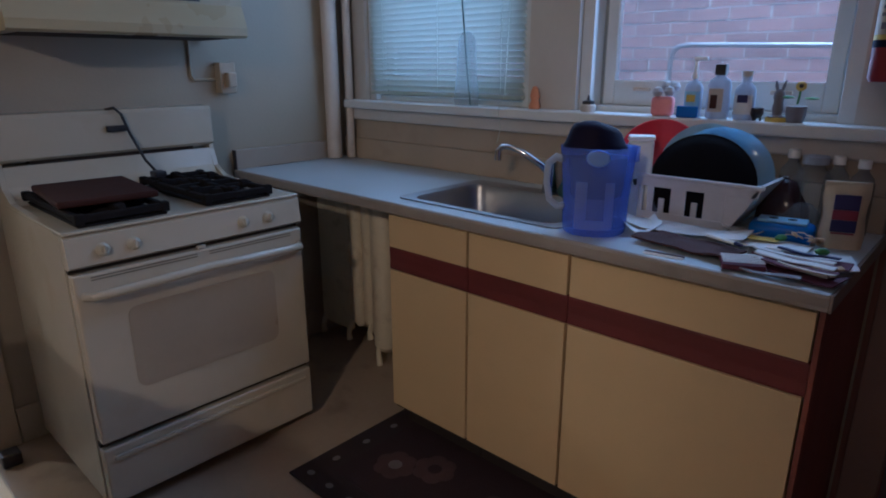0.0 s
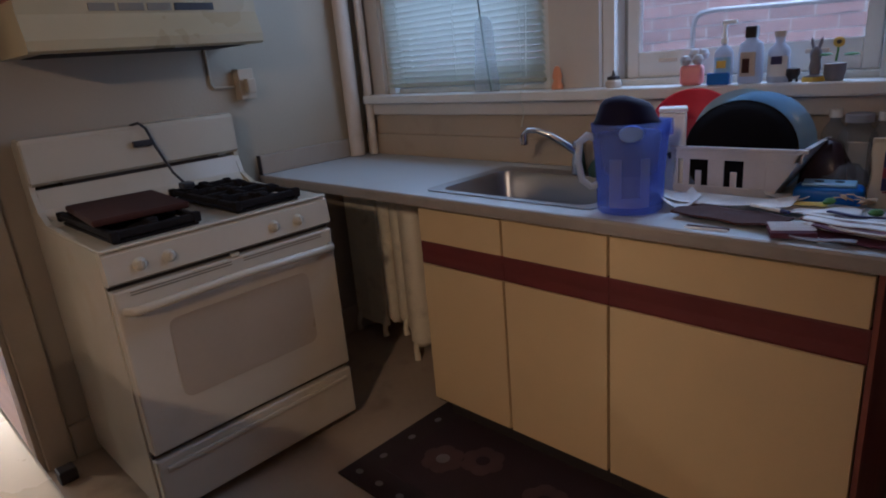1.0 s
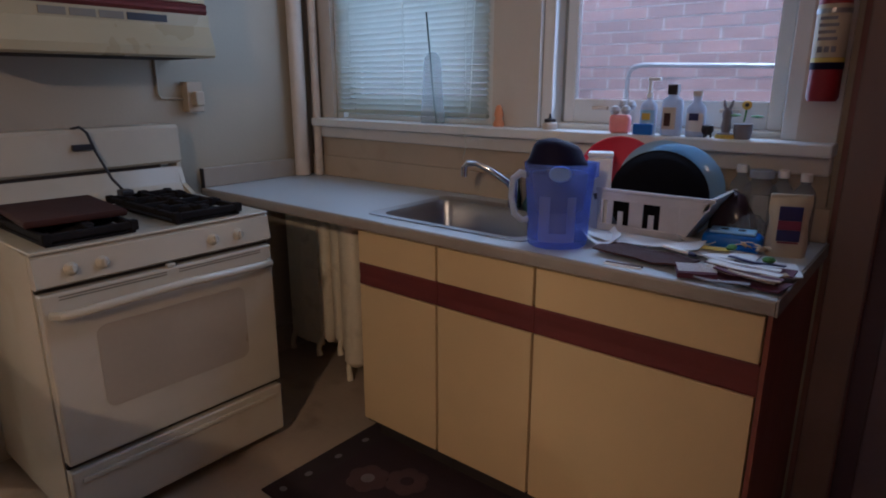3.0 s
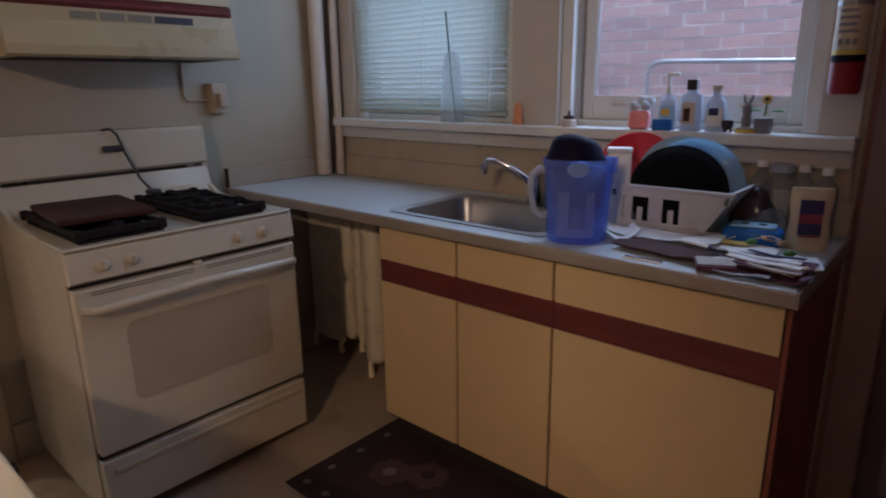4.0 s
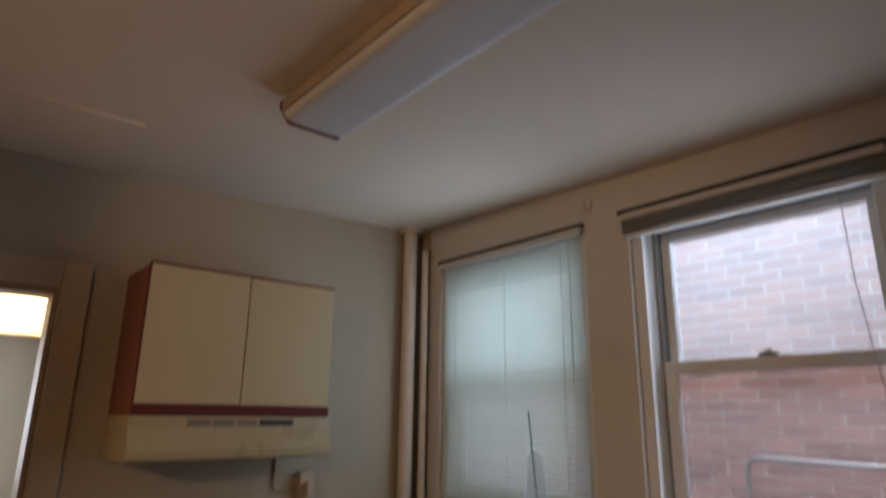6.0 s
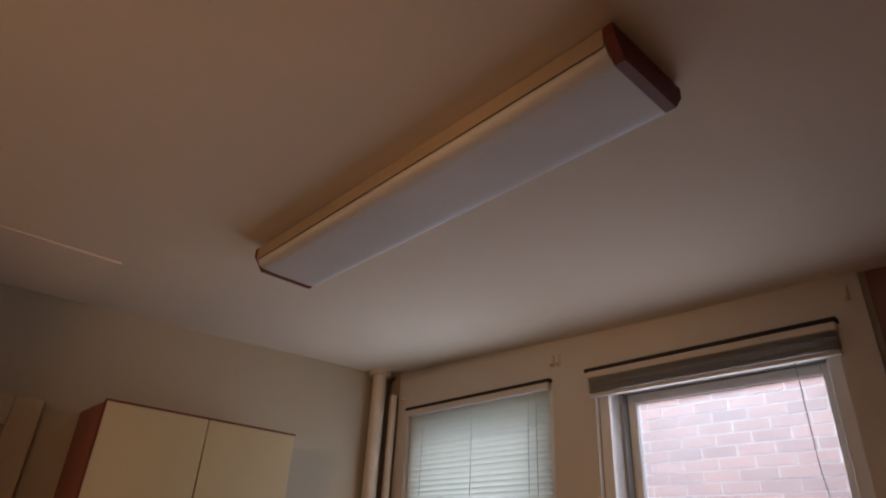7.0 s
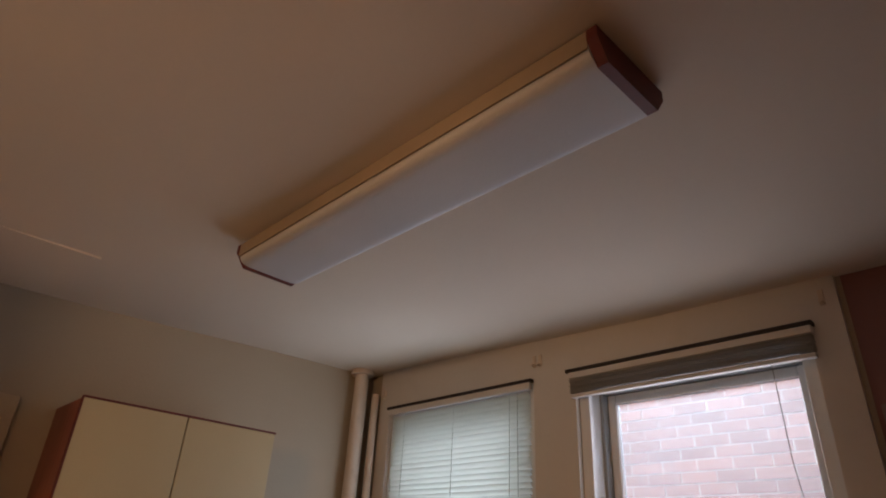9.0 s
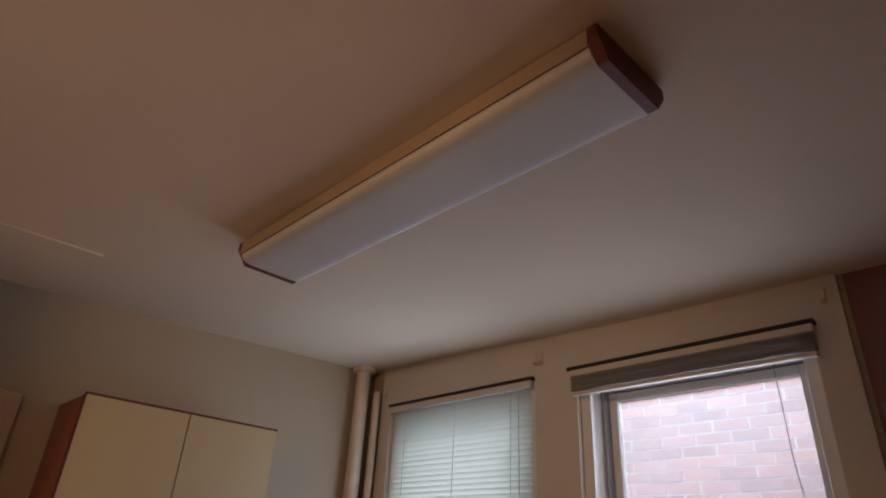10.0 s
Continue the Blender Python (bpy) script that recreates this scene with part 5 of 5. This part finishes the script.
part("pot", lathe(B(), [(0, 0.008), (0.012, 0.008), (0.018, 0.02), (0.017, 0.036), (0.012, 0.037), (0.012, 0.02), (0, 0.014)], seg=18), M["black"], tin, smooth=True)
for a in (0, 120, 240):
    part("foot", cyl(B(), (0.011 * math.cos(radians(a)), 0.011 * math.sin(radians(a)), 0), (0.011 * math.cos(radians(a)), 0.011 * math.sin(radians(a)), 0.009), 0.003, seg=8), M["black"], tin)
bm = lathe(B(), [(0, 0), (0.026, 0), (0.026, 0.014), (0.012, 0.018), (0.015, 0.035), (0.012, 0.055), (0.015, 0.066), (0.014, 0.08), (0.006, 0.09), (0, 0.092)], seg=16, sy=0.8)
for s in (-1, 1):
    tube(bm, [(s * 0.006, 0, 0.085), (s * 0.01, 0, 0.10), (s * 0.013, 0, 0.115)], [0.004, 0.005, 0.002], 8)
rb = tagged(part("rabbit_figurine", bm, P["grey"], smooth=True), "small grey rabbit figurine on the sill", "figurine")
rb.matrix_world = pose(2.02, -0.052, S)
tagged(part("figurine_stand", lathe(B(), [(0, 0), (0.03, 0), (0.028, 0.012), (0.0262, 0.012), (0.0262, 0)], (2.02, -0.052, S), 18), P["yellow"]), "round yellow stand under the rabbit figurine", "stand")
pt = thing("sunflower_toy", "toy sunflower with green leaves in a small pot", "toy plant", at=(2.068, -0.052, S))
part("pot", lathe(B(), [(0, 0), (0.021, 0), (0.026, 0.02), (0.026, 0.044), (0.0, 0.046)], seg=20), P["grey"], pt, smooth=True)
tube(bm := B(), [(0, 0, 0.05), (0.003, 0, 0.075), (0.004, -0.004, 0.092)], 0.003, 8)
part("stem", bm, P["leaf"], pt)
for s, z in ((-0.027, 0.064), (0.035, 0.062)):
    part("leaf", lathe(B(), [(0, 0), (0.015, 0.002), (0.02, 0.004), (0.015, 0.007), (0, 0.009)], (s, 0, z), 14, sy=0.5), P["leaf"], pt, smooth=True)
fh = part("flower_head", lathe(B(), [(0, 0.0), (0.009, 0.0), (0.0135, 0.003), (0.009, 0.006), (0.0, 0.006)], seg=18), P["yellow"], pt, smooth=True)
fh.matrix_local = pose(0.005, -0.006, 0.098, 75, 0, 15)
part("flower_centre", lathe(B(), [(0, 0.009), (0.005, 0.008), (0.006, 0.0062), (0, 0.0062)], seg=14), M["black"], fh)
cf = thing("plastic_carafe", "clear plastic bottle standing before the blind", "bottle", at=(0.865, -0.062, S))
part("body", lathe(B(), [(0, 0), (0.06, 0), (0.064, 0.02), (0.052, 0.12), (0.046, 0.22), (0.04, 0.26), (0.022, 0.28), (0.0, 0.285)], seg=24, sy=0.4), M["clear"], cf, smooth=True)
ex = thing("fire_extinguisher", "red fire extinguisher with a printed white label on the wall", "fire extinguisher", at=(2.262, -0.075, 1.314))
part("cylinder", lathe(B(), [(0, 0), (0.034, 0), (0.039, 0.01), (0.039, 0.27), (0.033, 0.30), (0.02, 0.32), (0.016, 0.345), (0, 0.345)], seg=28), P["red"], ex, smooth=True)
for z0, z1, m in ((0.082, 0.10, "navy"), (0.1005, 0.112, "yellow"), (0.1125, 0.245, "cream")):
    bm = B()
    rows = [[bm.verts.new((0.0397 * math.cos(radians(a)), 0.0397 * math.sin(radians(a)), z)) for a in range(-170, 11, 15)] for z in (z0, z1)]
    for k in range(len(rows[0]) - 1):
        bm.faces.new((rows[0][k], rows[0][k + 1], rows[1][k + 1], rows[1][k]))
    lb = part("label", bm, P[m], ex, smooth=True)
for i in range(3):
    part("label_mark", box(B(), -0.022 + i * 0.016, -0.011 + i * 0.016, -0.0412, -0.0385, 0.125, 0.14), P["grey"], lb)
for i in range(4):
    part("label_mark", box(B(), -0.024, 0.02 - 0.005 * (i % 2), -0.0412, -0.0385, 0.155 + i * 0.017, 0.163 + i * 0.017), P["grey"], lb)
part("clamp", lathe(B(), [(0.0395, 0.222), (0.0415, 0.222), (0.0415, 0.234), (0.0395, 0.234)], seg=28), M["steel"], ex, "grey metal strap")
part("bracket", box(B(), -0.02, 0.02, 0.0475, 0.0525, 0.05, 0.28), M["steel"], ex)
part("valve", box(B(), -0.014, 0.014, -0.014, 0.014, 0.3455, 0.385, 0.004), M["black"], ex)
part("lever", box(B(), -0.012, 0.012, -0.075, 0.012, 0.3855, 0.396, 0.003), M["black"], ex)

# ---- rug ----
RX0, RX1, RY0, RY1 = 0.905, 1.85, -1.035, -0.44
rg = thing("kitchen_rug", "dark kitchen rug with a pale dotted border and floral motif", "rug")
part("base", box(B(), RX0, RX1, RY0, RY1, 0.0005, 0.008, 0.003), P["rugdark"], rg)
part("field", box(B(), RX0 + 0.11, RX1 - 0.11, RY0 + 0.11, RY1 - 0.09, 0.0082, 0.0095), P["rugband"], rg)
for i in range(9):
    x = RX0 + 0.06 + i * 0.103
    for y in (RY0 + 0.05, RY1 - 0.05):
        part("dot", lathe(B(), [(0, 0.0096), (0.012, 0.0094), (0.016, 0.0082)], (x, y, 0), 8, sy=0.8), P["rugdot"], rg)
for i in range(3):
    y = RY0 + 0.16 + i * 0.14
    for x in (RX0 + 0.06, RX1 - 0.06):
        part("dot", lathe(B(), [(0, 0.0096), (0.012, 0.0094), (0.016, 0.0082)], (x, y, 0), 8, sx=0.8), P["rugdot"], rg)
for cx, cy in ((1.27, -0.685), (1.15, -0.76), (1.55, -0.72)):
    for j in range(6):
        a = radians(60 * j)
        part("petal", lathe(B(), [(0, 0.0112), (0.03, 0.0108), (0.037, 0.0097)], (cx + 0.042 * math.cos(a), cy + 0.042 * math.sin(a), 0), 10), P["rugmotif"], rg)
    part("petal", lathe(B(), [(0, 0.0125), (0.022, 0.012), (0.03, 0.0097)], (cx, cy, 0), 10), P["rugdot"] if cx < 1.2 else P["rugband"], rg)
dark_bin = tagged(part("door_stop", box(B(), 0.10, 0.16, -1.70, -1.64, 0.0, 0.05, 0.006), M["black"]), "small dark wedge on the floor by the doorway", "wedge")

# ---- alley: handrail and brick wall ----
rail = thing("handrail", "galvanised pipe handrail in the alley", "railing")
tube(bm := B(), [(1.243, 1.0, -0.6), (1.243, 1.0, 1.37), (1.25, 1.0, 1.415), (1.275, 1.0, 1.44), (1.33, 1.0, 1.447), (2.0, 1.0, 1.43), (3.6, 1.0, 1.40)], 0.012, 12)
part("bent_rail", bm, P["aluminium"], rail, smooth=True)
part("post", cyl(B(), (2.9, 1.0, -0.6), (2.9, 1.0, 1.40), 0.017, seg=12), P["aluminium"], rail)
BY, COURSE, BL = 1.62, 0.0665, 0.212
setting("wall_alley_backing", box(B(), -6, 8, BY + 0.006, BY + 0.25, -0.6, 6.2), "mortar", "mortar joints of the neighbouring brick wall", "wall")
wall = thing("brick_wall", "weathered red brick wall of the neighbouring house", "wall")
wall["kind"] = "structure"


def brick_mesh(w):
    bm = B()
    box(bm, -w / 2, w / 2, 0, 0.02, 0.0, COURSE - 0.010)
    for v in bm.verts:
        v.co.x += noise.noise(v.co * 31) * 0.002
        v.co.z += noise.noise(v.co * 27 + Vector((5, 0, 0))) * 0.0015
    me = bpy.data.meshes.new("brick")
    bm.to_mesh(me)
    bm.free()
    me.materials.append(M["brick"])
    return me


full = [brick_mesh(BL - 0.010), brick_mesh(BL - 0.014), brick_mesh(BL - 0.008)]
random.seed(21)
verts, faces = [], []
for c in range(int(6.8 / COURSE)):
    z = -0.6 + c * COURSE
    off = (c % 2) * BL / 2 + random.uniform(-0.008, 0.008)
    for i in range(-28, 38):
        x = i * BL + off
        y = BY + random.uniform(-0.003, 0.003)
        if -0.05 < x < 1.95 and 1.05 < z < 2.95:
            o = new("brick", full[random.randrange(3)])
            o.parent = wall
            o.location = (x, y, z)
        elif z < 6.1:
            n, h = len(verts), BL / 2 - 0.005
            verts += [(x + sx * h, y + dy, z + dz) for dy in (0.0, 0.02) for sx in (-1, 1) for dz in (0, COURSE - 0.010)]
            faces += [tuple(n + q for q in f) for f in ((0, 2, 3, 1), (0, 1, 5, 4), (2, 6, 7, 3), (1, 3, 7, 5), (0, 4, 6, 2))]
me = bpy.data.meshes.new("far_bricks")
me.from_pydata(verts, [], faces)
me.materials.append(M["brick_far"])
fb = new("far_bricks", me)
fb.parent = wall
fb["kind"] = "stuff"
